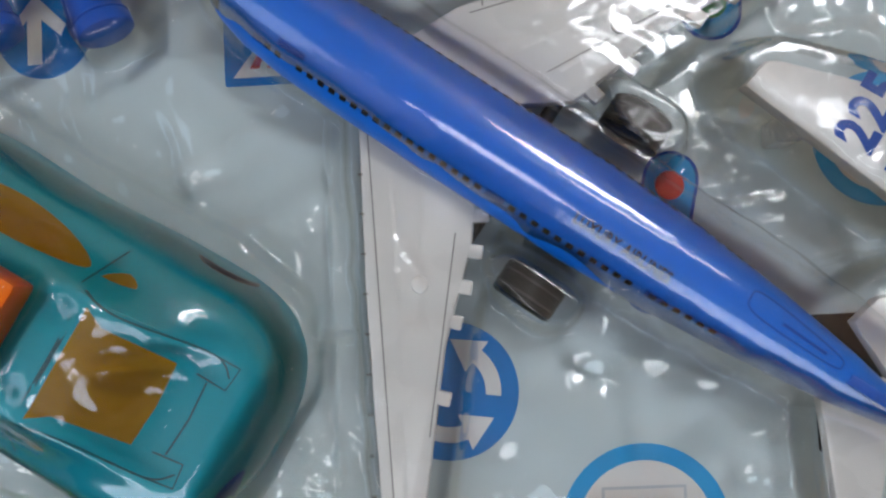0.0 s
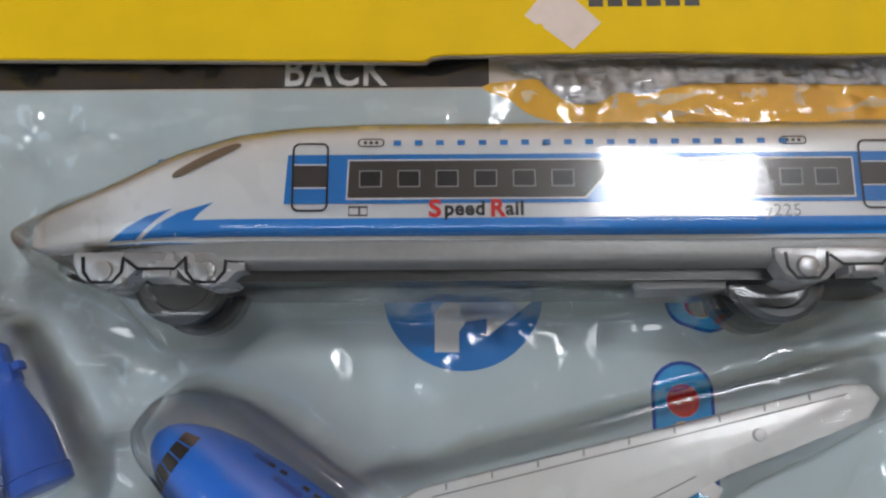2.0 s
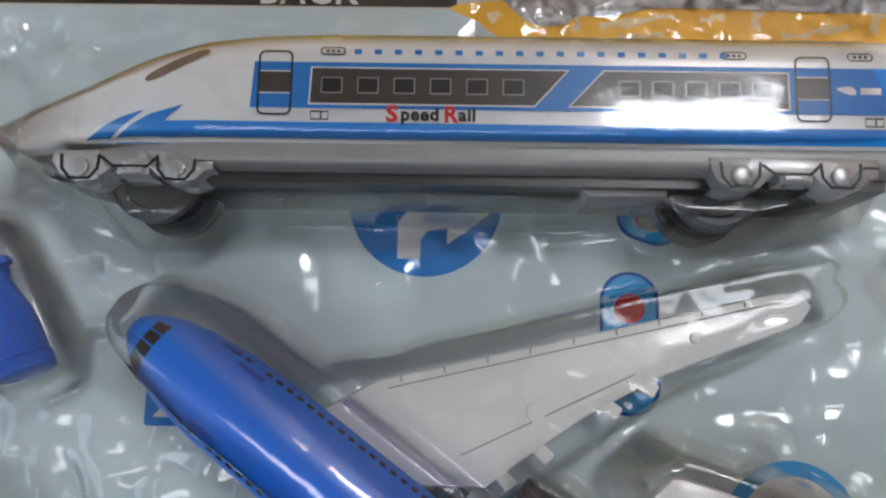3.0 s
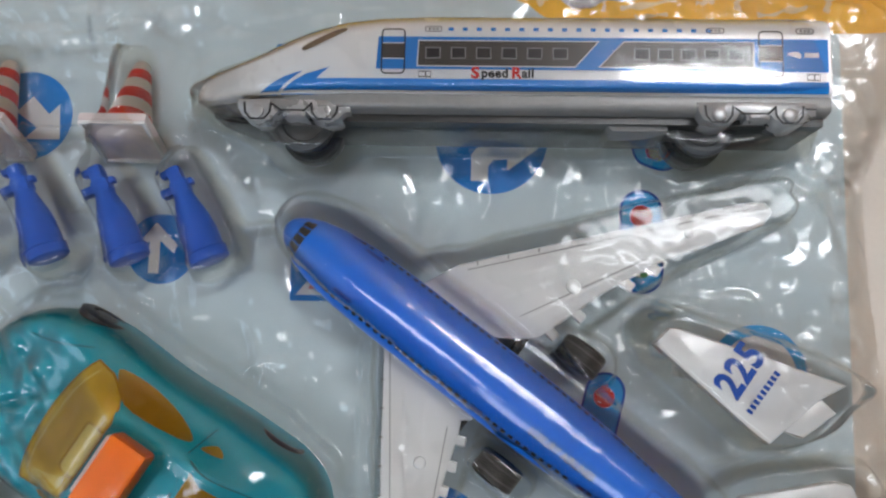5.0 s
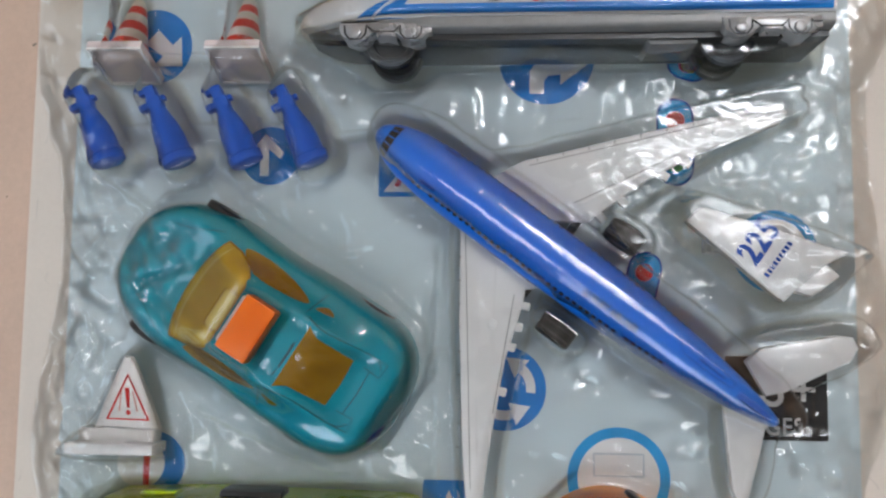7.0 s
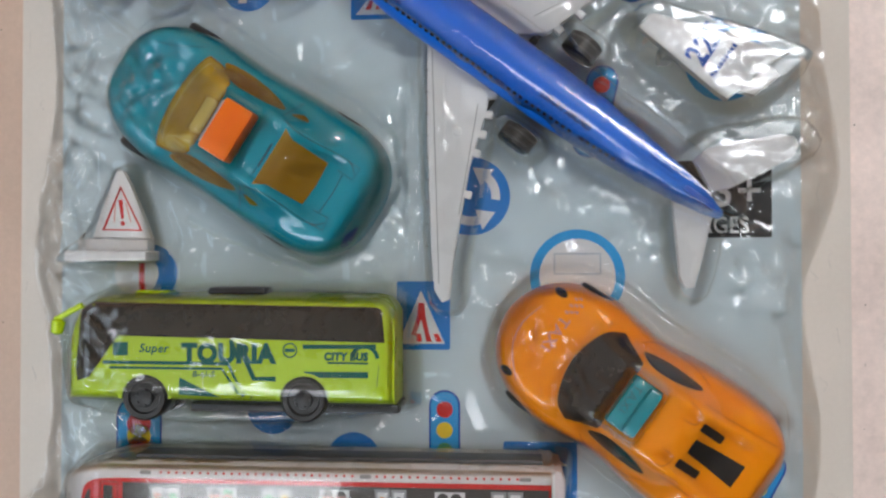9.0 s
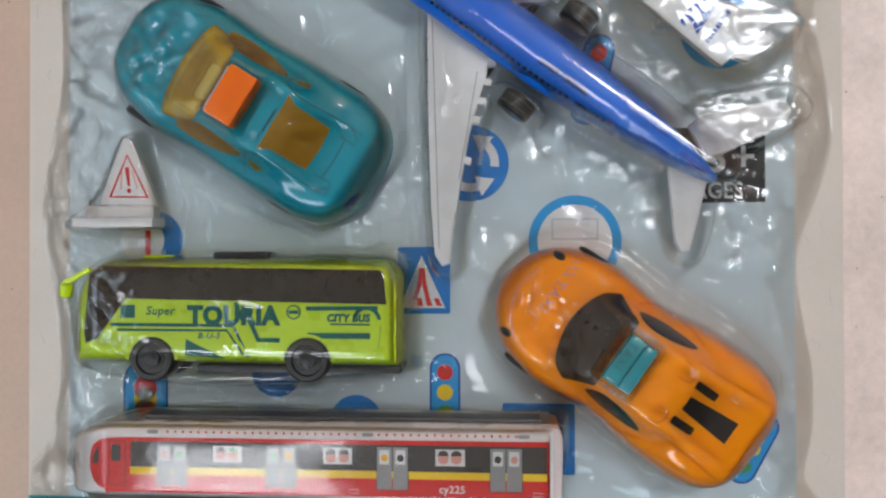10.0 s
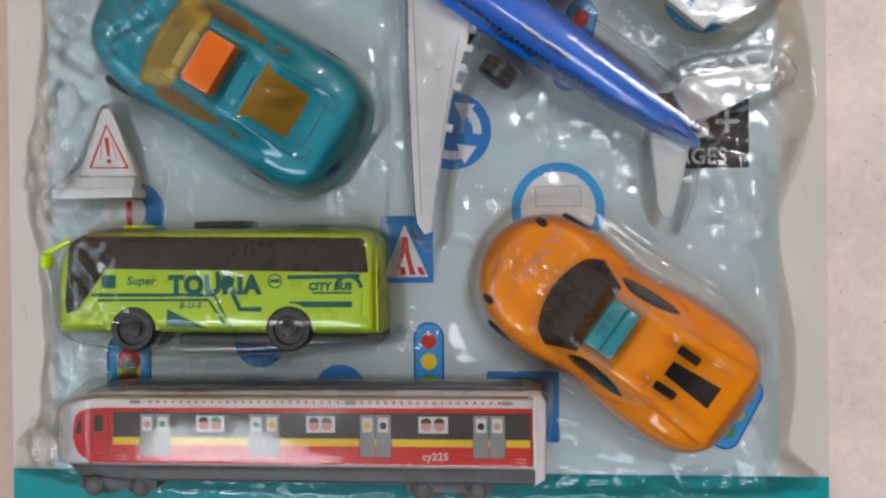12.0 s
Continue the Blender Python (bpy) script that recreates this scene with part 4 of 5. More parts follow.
def car(name, at, turn, label, paint_mat, shape, track, stretch=(1, 1)):
    half, top = shape
    t = thing(name, (at[0], at[1], 0.2), label, "toy car", turn)
    t.matrix_basis = t.matrix_basis @ Matrix.Diagonal((*stretch, 1, 1))
    us = [43.55 * math.sin(math.pi * (k / 60 - 0.5)) for k in range(61)]
    part("body", loft(us, lambda u: -half(u), half, lambda u, f: top(u, f * half(u)), 3.5, 44), paint_mat, t)
    for u in (-24.5, 23.5):
        for side in (-1, 1):
            w = part("wheel", lathe(wheel_profile(6.3, 5), None, Matrix.Translation((u, side * track, 6.3)) @ Matrix.Rotation(radians(90 * side), 4, "Z"), 28), RUBBER, t, "black plastic wheel")
            part("hub", lathe([(1.4, 3.2), (2.4, 2.9), (2.7, 1.0)], None, Matrix.Translation((u, side * track, 6.3)) @ Matrix.Rotation(radians(90 * side), 4, "Z"), 16), SILVER_DARK, w)
    turn_back = t.matrix_basis.inverted()

    def hull(x, y):
        p = turn_back @ Vector((x * MM, y * MM, 0)) / MM
        return top(p.x, p.y) if abs(p.x) < 43.4 and abs(p.y) < half(p.x) else None

    HULLS.append(hull)
    return t, top


HULLS = []


def teal_car():
    t, top = car("toy_car", (-51.5, -6.5), -32.2, "teal toy taxi car with amber windows and orange roof sign", TEAL, car_shape(-21, -4.5, 13, 32, 26, 16, 18.5, 0.8, 0.6, 10.0), 18.2, (1.045, 1.02))
    ws = curve([(-16.5, 14.5), (-18.6, 8), (-19.4, 0), (-18.6, -8), (-16.5, -14.5)], False, 4) + curve([(-12, -14), (-5, -10.5), (-4.6, 0), (-5, 10.5), (-12, 14)], False, 3)
    part("windscreen", drape(ws, top, 0.28, 1.2), OLIVE_LIGHT, t, "amber tinted windscreen")
    part("windscreen_band", strip(curve([(-14.8, 13), (-16.8, 7), (-17.4, 0), (-16.8, -7), (-14.8, -13)], False, 5), 0.5, top, 0.35), OLIVE_PALE, t)
    part("seat", drape(soft_rect(-8.6, -5.6, -4.2, 5.2, 0.9), top, 0.4, 2), OLIVE_PALE, t, "pale seat back behind the windscreen")
    part("seat_outline", strip(soft_rect(-8.6, -5.6, -4.2, 5.2, 0.9), 0.4, top, 0.45, True), OLIVE, t)
    part("dashboard", drape(curve([(-13.4, -13.2), (-9, -12.2), (-6.2, -10.2), (-6.0, -6.6), (-10, -8.4), (-14.4, -10.6)], True, 3), top, 0.36, 1.5), OLIVE_PALE, t, "pale moulded dashboard corner")
    part("windscreen_edge", strip(ws, 0.5, top, 0.3, True), OLIVE, t)
    part("rear_window", drape([(14.6, 8.8), (17.4, 7.0), (27.4, 6.7), (27.8, 0), (27.4, -6.7), (17.4, -7.0), (14.6, -8.8)], top, 0.25, 2), OLIVE, t, "amber rear window")
    for s in (-1, 1):
        part("side_window", drape(curve([(-12, 15.2 * s), (-5, 11.5 * s), (6, 11.8 * s), (10.4, 13 * s), (4, 15.2 * s), (-5, 16.2 * s)], True, 4), top, 0.25, 1.5), OLIVE, t, "amber side window")
        part("side_window", drape(curve([(12.6, 12.6 * s), (17.5, 13.2 * s), (15, 14.4 * s)], True, 3), top, 0.25, 1.5), OLIVE, t)
        part("seam", strip([(11.6, 11 * s), (12.6, 17 * s)], 0.3, top, 0.2), TEAL_LINE, t)
        part("seam", strip(curve([(13, 10.5 * s), (19, 9.4 * s), (31, 10.2 * s), (34.5, 8 * s)], False, 6), 0.3, top, 0.2), TEAL_LINE, t)
        part("seam", strip([(30.2, 6.5 * s), (34.8, 6.2 * s), (35.2, 10 * s), (31, 10.2 * s)], 0.3, top, 0.2), TEAL_LINE, t)
        part("seam", strip(curve([(-19, 16 * s), (-27, 12 * s), (-34, 10 * s)], False, 6), 0.25, top, 0.2), TEAL_LINE, t)
    part("seam", strip([(13.2, -10.5), (13.6, 0), (13.2, 10.5)], 0.7, top, 0.2), TEAL_LINE, t)
    part("seam", strip([(32, -6), (32.4, 0), (32, 6)], 0.3, top, 0.2), TEAL_LINE, t)
    part("lettering", words("TAXI", 5, (-37, 6.5), -90, top, 0.25), CYAN, t, "faint word on the bonnet")
    sign = part("roof_sign", box(-1.8, -7.6, 24, 6.8, 7.6, 31, 0.9), ORANGE_RED, t, "orange plastic roof sign")
    part("sign_edge", box(-2.6, -6.4, 25, -1.7, 6.4, 29.8, 0.3), INK_WHITE, sign)
    part("tail_lamp", drape(curve([(40.5, -9), (42, -4), (42.4, -8), (41.4, -12)], True, 3), top, 0.3, 1), INK_NAVY, t)
    return t


def orange_car():
    t, top = car("toy_car", (62.0, -83.2), -35.3, "orange toy taxi car with black windows and cyan roof sign", ORANGE, car_shape(-24, -8, 9, 26, 27, 16, 20, 2.2, 0.9, 9.4), 17.5)
    ws = curve([(-14.5, 14.4), (-19.4, 10.8), (-22.0, 0), (-19.4, -10.8), (-14.5, -14.4)], False, 5) + [(-7.4, -10.4), (-7.4, 0), (-7.4, 10.4)]
    part("windscreen", drape(ws, top, 0.4, 1.2), SMOKE, t, "black tinted windscreen")
    for s in (-1, 1):
        part("side_window", drape(curve([(-8, 13.2 * s), (-4.5, 11.0 * s), (3, 11.4 * s), (9.6, 13.2 * s), (9, 14.4 * s), (0, 14.6 * s)], True, 4), top, 0.25, 1.5), SMOKE, t, "black side window")
        part("vent", drape(soft_rect(14.6, 5.7 * s - 1.2, 22.4, 5.7 * s + 1.2, 0.5), top, 0.25, 2), RUBBER, t, "black engine vent")
        part("seam", strip(curve([(12, 11.2 * s), (20, 11.4 * s), (30, 12.2 * s), (36, 12.8 * s)], False, 6), 0.3, top, 0.12), ORANGE_LINE, t)
        part("seam", strip(curve([(9, 4.6 * s), (13, 5.2 * s), (12, 8.5 * s), (8, 9.5 * s)], False, 5), 0.3, top, 0.15), ORANGE_LINE, t)
        part("headlight", drape(ring_poly(-34.6, 13.4 * s, 1.9, 18, 0.62), top, 0.3, 1), RUBBER, t, "black headlight")
        part("door_line", strip(curve([(-9, 15.2 * s), (-4, 17.6 * s), (6, 17.6 * s), (12, 15.6 * s)], False, 6), 0.3, top, 0.2), ORANGE_LINE, t)
    part("vent", drape([(15.4, -2.1), (15.4, 2.1), (31.6, 3.4), (31.6, -3.4)], top, 0.25, 2), RUBBER, t, "black engine vent")
    part("lettering", words("TAXI", 4.2, (-31.0, 8.4), -90, top, 0.3, 1.1, 0, 0.15), INK_PINK, t, "pale word TAXI on the bonnet")
    for k in range(8):
        part("check", drape(rect(-31 + 1.1 * (k % 3), 9.4 + 0.75 * k, -29.9 + 1.1 * (k % 3), 10.1 + 0.75 * k), top, 0.3), INK_PINK, t)
    part("stripe", strip(curve([(-31, -14), (-37, -7), (-38.6, 0), (-37, 7)], False, 8), 0.35, top, 0.3), INK_PINK, t)
    sign = part("roof_sign", box(-8.0, -7.2, 25, 0.3, 7.2, 31.6, 0.6), CYAN, t, "cyan plastic roof sign")
    part("sign_ledge", box(-3.6, -6.6, 31, 0.1, 6.6, 34, 0.8), CYAN, sign)
    part("lettering", words("TAXI", 3.6, (-7.2, 5.4), -90, None, 31.8), TEAL_LINE, sign, "dark word TAXI on the roof sign")
    return t


bullet_train()
metro_train()
coach()
teal_car()
orange_car()


# ---- blue airliner ----
def airliner():
    L = 131.6
    t = thing("toy_airliner", (-19.4, 47.6, 0.2), "glossy blue toy airliner with white wings and black window print", "toy plane", math.degrees(math.atan2(-78, 106)))
    radius = line((0, 0.4), (0.8, 2.2), (2, 3.4), (4, 4.7), (7, 6.0), (12, 7.3), (20, 8.2), (30, 8.5), (72, 8.5), (88, 7.8), (104, 6.3), (118, 4.4), (127, 2.6), (131, 1.3), (131.6, 0.5))
    CZ = 11.0
    side = -0.8
    prof = [(float(s), radius(float(s))) for s in (0, .4, .8, 1.4, 2, 3, 4, 5.5, 7, 9.5, 12, 16, 20, 25, 30, 45, 60, 72, 80, 88, 96, 104, 111, 118, 123, 127, 129.5, 131, 131.6)]
    part("fuselage", lathe(prof, None, Matrix.Translation((0, side, CZ)), 40), BLUE_PLASTIC, t)

    def skin(x, y):
        r = radius(x)
        d = min(0.985 * r, abs(y - side))
        return CZ + math.sqrt(r * r - d * d)

    def wrap(s, a):
        r = radius(s)
        return s, side + r * math.sin(radians(a)), CZ + r * math.cos(radians(a))

    def tile(s0, s1, a0, a1, name, m, label=""):
        bm = bmesh.new()
        rows = []
        for i in range(5):
            s = s0 + (s1 - s0) * i / 4
            rows.append([bm.verts.new(Vector((0, side, CZ)) + (Vector(wrap(s, a0 + (a1 - a0) * j / 4)) - Vector((0, side, CZ))) * 1.0 + Vector((0, math.sin(radians(a0 + (a1 - a0) * j / 4)), math.cos(radians(a0 + (a1 - a0) * j / 4)))) * 0.14) for j in range(5)])
        for a, b in zip(rows, rows[1:]):
            for j in range(4):
                bm.faces.new((a[j], b[j], b[j + 1], a[j + 1]))
        return part(name, bm, m, t, label)

    for a in (-62, -40, -18, 4, 26):
        tile(4.3, 6.9, a, a + 19, "cockpit_window", INK_BLACK, "black printed cockpit window")
    for sgn, lean in ((-1, 52), (1, 62)):
        for k in range(40):
            s = 17 + 2.05 * k
            if k in (2, 20, 21, 33):
                continue
            tile(s, s + 1.15, sgn * lean, sgn * lean + 7, "cabin_window", INK_BLACK)
        for s in (14.5, 58, 86):
            tile(s, s + 3.2, sgn * lean - 1, sgn * lean + 9, "cabin_door", INK_NAVY)
        tile(19, 24, sgn * (lean - 14), sgn * (lean - 14) + 8, "emblem", INK_NAVY, "small dark printed emblem")
    part("lettering", words("LUXURY AIRLINES", 2.4, (71, side - 3.4), 0, skin, 0.55, 0.80, 0, 0.12), INK_BLACK, t, "dark words LUXURY AIRLINES")
    part("seam", strip(curve([(99, 1.2), (101, 2.6), (114, 1.4), (116, 0.2), (114, -0.8), (101, -0.8)], True, 5), 0.25, skin, 0.12, True), INK_NAVY, t)
    part("seam", strip([(105, 0.4), (113, 0.3)], 0.5, skin, 0.12), INK_NAVY, t)

    # wings are drawn in the pack's own directions and turned back
    back = pose(0, 0, 0, 0, 0, -math.degrees(math.atan2(-78, 106))) @ Matrix.Translation((19.4, -47.6, 0))

    def placed(bm):
        for v in bm.verts:
            v.co = back @ v.co
        return bm

    def spun(bm, m):
        bmesh.ops.transform(bm, matrix=m, verts=bm.verts)
        return bm

    def wing(name, outline, z0, z1, label):
        return part(name, placed(prism(outline, z0, z1, 0.6)), WHITE_PLASTIC, t, label)

    wing("wing", [(10, 33), (20, 38.6), (86, 54.2), (89.6, 54), (91.2, 52), (89, 48.8), (66, 40), (54, 33.4), (38, 22), (27, 22)], 6.6, 9.2, "white plastic wing with flap track bumps")
    wing("wing", [(3.2, 24), (3.2, -8), (4.2, -38), (5.2, -52), (7.4, -55.4), (9.6, -54.6), (10.8, -44), (15.6, -16), (20.6, 0), (21.6, 8), (24, 16), (10, 26)], 6.6, 9.2, "white plastic wing with flap track bumps")
    wing("tailplane", [(79, -15), (83, -11.4), (103, -7.8), (106.6, -8.4), (108, -11), (106, -14.6), (89, -23), (84, -24)], 7, 9.4, "white plastic tailplane")
    wing("tailplane", [(72, -22), (73, -26), (75, -48.4), (76.6, -51.2), (79, -51), (82, -40), (84.6, -29), (84, -24)], 7, 9.4, "white plastic tailplane")
    for ax, ay, dx, dy in ((64, 38.6, 4, -2.6), (58, 35, 3.6, -2.6), (47, 27.8, 3.2, -3), (41, 23.6, 3, -3.2), (20.4, -1, 3.4, -0.6), (18.4, -6.6, 3.6, -0.8), (16.6, -12, 3.4, -1), (14.2, -24, 2.8, -0.8), (21.6, 4.6, 3.2, 0)):
        d = Vector((dx, dy, 0)).normalized() * 2.2
        part("flap_track", placed(spun(box(-3.4, -1.15, -0.9, 1.9, 1.15, 1.35, 0.4), Matrix.Translation((ax, ay, 7.7)) @ Matrix.Rotation(math.atan2(dy, dx), 4, "Z"))), WHITE_PLASTIC, t)
    for line_pts in ([(22, 37.4), (86, 52.6)], [(34, 27), (62, 40.4)], [(4.6, 20), (6.6, -50)], [(18, 2), (12.4, -30)]):
        part("panel_line", placed(strip(line_pts, 0.25, None, 9.25)), INK_GREY, t)
    for k in range(9):
        part("slat_tab", placed(box(24 + 7 * k, 38.5 + 1.65 * k, 8.6, 24.3 + 7 * k, 39.4 + 1.65 * k, 9.3)), INK_GREY, t)
        part("slat_tab", placed(box(2.8, 12 - 6.4 * k, 8.6, 3.6, 12.3 - 6.4 * k, 9.3)), INK_GREY, t)
    for x0, y0, x1, y1 in ((30, 31, 60, 42), (36, 27, 58, 38), (32, 36, 44, 39), (66, 43.5, 80, 48.5), (8, 12, 9, -20), (13, 10, 12, -16), (8, -26, 8.4, -44)):
        part("rib", placed(strip([(x0, y0), (x1, y1)], 0.7, None, 9.42)), WHITE_PLASTIC, t)
    for x, y, rad in ((46, 34, 1.6), (12, -6, 1.4), (72, 46.5, 1.0)):
        part("boss", placed(prism(ring_poly(x, y, rad, 18), 9, 9.9, 0.3)), WHITE_PLASTIC, t)
    # landing wheels
    for cx, cy in ((48, 18.2), (29.4, -7.6)):
        p = back @ Vector((cx, cy, 0))
        part("wheel", lathe(wheel_profile(5.4, 6), None, Matrix.Translation((p.x, p.y, 6.2)) @ Matrix.Rotation(radians(90), 4, "Z"), 28), RUBBER, t, "black plastic wheel")
        for dx in (-1.2, 1.2):
            part("tread", lathe([(-0.15, 5.5), (0.15, 5.5)], None, Matrix.Translation((p.x, p.y + dx, 6.2)) @ Matrix.Rotation(radians(90), 4, "Z"), 28), SILVER_DARK, t)
    part("axle", lathe([(-16.5, 1.3), (16.5, 1.3)], None, Matrix.Translation((59, side, 6.0)) @ Matrix.Rotation(radians(90), 4, "Z"), 10), RUBBER, t)
    part("fin_slot", box(118, side - 0.9, 12, 128, side + 0.9, 15.5, 0.2), BLUE_DULL, t)
    return t


def tail_fin():
    t = thing("toy_tail_fin", (0, 0, 0.2), "white plastic tail fin with a blue 225 print, packed loose", "toy plane part")
    part("plate", prism([(62.4, 21.4), (66, 25), (68, 25), (103.4, 13.4), (97.6, 10.2), (86.6, 0.6), (84, 2.4)], 13.4, 16.4, 0.7), WHITE_PLASTIC, t)
    part("tab", prism([(90, 3.4), (94.2, 2.0), (101.4, 7.4), (98.4, 10.4), (95, 8.4)], 12, 15.2, 0.6), WHITE_PLASTIC, t)
    part("peg", box(70, 14, 0, 74, 18, 13.6, 0.6), WHITE_PLASTIC, t)
    part("peg", box(90, 9, 0, 94, 12, 13.6, 0.6), WHITE_PLASTIC, t)
    part("lettering", words("225", 8.8, (79.8, 9.8), 56, None, 16.5, 0.84, 0.0, 0.55), INK_NAVY, t, "blue number 225")
    c, s = math.cos(radians(54)), math.sin(radians(54))
    for k in range(9):
        x, y = 81.8 + 1.25 * k * c, 7.6 + 1.25 * k * s
        part("lettering", drape([(x, y), (x + 0.8 * c, y + 0.8 * s), (x + 0.8 * c + 1.4 * s, y + 0.8 * s - 1.4 * c), (x + 1.4 * s, y - 1.4 * c)], None, 16.5), INK_NAVY, t, "blue bar for a brand name")
    return t


# ---- small road furniture ----
def traffic_cone():
    t = thing("toy_traffic_cone", (0, 0, 0.2), "red and white striped toy traffic cone lying on its side", "toy cone", group="toy traffic cones")
    # the cone lies tipped, its apex towards +y
    tip = Matrix.Translation((0, 67.6, 8.6)) @ Matrix.Rotation(radians(-20), 4, "X") @ Matrix.Rotation(radians(90), 4, "Z")
    cuts = [(0.9, 6.2), (5.4, 5.2), (9.0, 4.4), (12.4, 3.7), (15.6, 3.1), (18.6, 2.5)]
    mats = (RED_PLASTIC, INK_WHITE, RED_PLASTIC, INK_WHITE, RED_PLASTIC)
    for (a, ra), (b, rb), m in zip(cuts, cuts[1:], mats):
        part("cone_band", lathe([(a, ra), (b, rb)], None, tip, 28), m, t)
    part("cone_tip", lathe([(18.6, 2.5), (20.8, 2.1), (21.8, 1.4), (21.9, 0.4)], None, tip, 28), INK_WHITE, t)
    b = box(-1.2, -8.0, -8.6, 1.0, 8.0, 8.6, 0.7)
    bmesh.ops.transform(b, matrix=tip, verts=b.verts)
    part("base_plate", b, PINK_HOLLOW, t, "white square base plate")
    rim = bmesh.new()
    for b in ((-7.8, -8.4, 7.8, -7.6), (-7.8, 7.6, 7.8, 8.4), (-7.8, -7.6, -7.0, 7.6), (7.0, -7.6, 7.8, 7.6)):
        box(-2.0, b[0], b[1], -1.1, b[2], b[3], 0.2, rim)
    bmesh.ops.transform(rim, matrix=tip, verts=rim.verts)
    part("base_rim", rim, WHITE_PLASTIC, t, "white raised rim under the base")
    part("base_hollow", lathe([(-1.6, 5.6), (-1.25, 6.4)], None, tip, 28), PINK_HOLLOW, t)
    return t


def bottle_post():
    t = thing("toy_bottle_post", (0, 0, 0.2), "small blue plastic bottle-shaped road post lying down", "toy post", group="blue toy posts")
    lay = Matrix.Translation((0, 0, 6.6)) @ Matrix.Rotation(radians(115), 4, "Z")
    part("body", lathe([(0, 4.2), (0.3, 4.8), (2.2, 4.9), (2.8, 4.5), (8, 4.4), (11, 4.0), (14, 3.2), (16.4, 2.5), (19, 2.2)], None, lay, 28), BLUE_DULL, t)
    part("collar", lathe([(2.5, 4.7), (2.7, 4.95), (3.0, 4.7)], None, lay, 28), BLUE_DULL, t)
    head = box(17.4, -2.3, -2.1, 21.0, 2.0, 2.1, 0.8)
    box(18.0, 1.6, -1.6, 20.2, 4.6, 1.8, 0.7, head)
    box(20.4, -1.8, -1.8, 24.6, 1.6, 2.0, 0.8, head)
    box(22.6, 0.6, -1.2, 24.4, 3.2, 1.4, 0.5, head)
    box(19.0, -3.6, -1.2, 20.6, -2.2, 1.4, 0.5, head)
    bmesh.ops.transform(head, matrix=lay, verts=head.verts)
    part("head", head, BLUE_DULL, t, "faceted blue head")
    return t


def warning_sign():
    t = thing("toy_warning_sign", (0, 0, 0.2), "white toy triangle warning sign with a red border and base", "toy sign")
    slope = lambda x, y: 0.25 * (y + 38)
    plate = curve([(-88.6, -16.5), (-86.6, -18.2), (-81.2, -35), (-82.6, -36.8), (-97.4, -36.4), (-98.6, -34.6), (-90.4, -18)], True, 3)
    part("plate", prism(plate, 3.0, 5.2, 0.4, height=slope), WHITE_PLASTIC, t)
    tri = [(-88.6, -21.4), (-83.6, -34), (-95.4, -33.8)]
    part("border", strip(tri, 1.0, slope, 5.4, True), INK_RED, t, "red triangular border")
    part("mark", drape([(-89.8, -25), (-88.4, -25), (-88.7, -30.6), (-89.5, -30.6)], slope, 5.4), INK_RED, t)
    part("mark", drape(ring_poly(-89.2, -32.0, 0.7, 12), slope, 5.4), INK_RED, t)
    for s in (-1, 1):
        part("mark", strip([(-89.2 + 1.6 * s, -26), (-89.2 + 2.6 * s, -31.6)], 0.4, slope, 5.4), INK_PINK, t)
    base = box(-106, -43.4, 0, -80.6, -40.2, 10, 0.8)
    part("base", base, WHITE_PLASTIC, t, "white base bar")
    part("rib", box(-104.5, -40.4, 0, -82, -36.4, 5.0, 0.8), WHITE_PLASTIC, t)
    return t


airliner()
tail_fin()
cone = traffic_cone()
cone.matrix_basis = pose(-0.0935, 0, 0.0002)
copy_thing(cone, pose(-0.0600, 0, 0.0002))
post = bottle_post()
post.matrix_basis = pose(-0.0980, 0.0386, 0.0002)
for x in (-0.0772, -0.0576, -0.0386):
    copy_thing(post, pose(x, 0.0384, 0.0002))
warning_sign()


# ---- the clear blister over everything ----
def outline_distance(px, py, poly):
    """Signed distance to an outline, positive inside, for arrays of points."""
    best = np.full(px.shape, 1e9)
    inside = np.zeros(px.shape, bool)
    for (x0, y0), (x1, y1) in zip(poly, poly[1:] + poly[:1]):
        dx, dy = x1 - x0, y1 - y0
        k = np.clip(((px - x0) * dx + (py - y0) * dy) / (dx * dx + dy * dy + 1e-12), 0, 1)
        best = np.minimum(best, np.hypot(px - x0 - k * dx, py - y0 - k * dy))
        cross = (y0 > py) != (y1 > py)
        inside ^= cross & (px < (x1 - x0) * (py - y0) / ((y1 - y0) if y1 != y0 else 1e-9) + x0)
    return np.where(inside, best, -best)


def turned_outline(at, turn, pts):
    c, s = math.cos(radians(turn)), math.sin(radians(turn))
    return [(at[0] + x * c - y * s, at[1] + x * s + y * c) for x, y in pts]


def smooth_field(seed, shape, cell):
    """A smooth random field made of a coarse grid blown up."""
    rng = np.random.default_rng(seed)
    ny, nx = shape
    cell *= 1.3
    cy, cx = int(ny / cell) + 3, int(nx / cell) + 3
    g = rng.uniform(-1, 1, (cy, cx))
    yy, xx = np.arange(ny) / cell, np.arange(nx) / cell
    yi, xi = yy.astype(int), xx.astype(int)
    fy, fx = yy - yi, xx - xi
    fy, fx = (fy * fy * (3 - 2 * fy))[:, None], (fx * fx * (3 - 2 * fx))[None, :]
    a, b = g[yi][:, xi], g[yi][:, xi + 1]
    c, d = g[yi + 1][:, xi], g[yi + 1][:, xi + 1]
    return (a * (1 - fx) + b * fx) * (1 - fy) + (c * (1 - fx) + d * fx) * fy


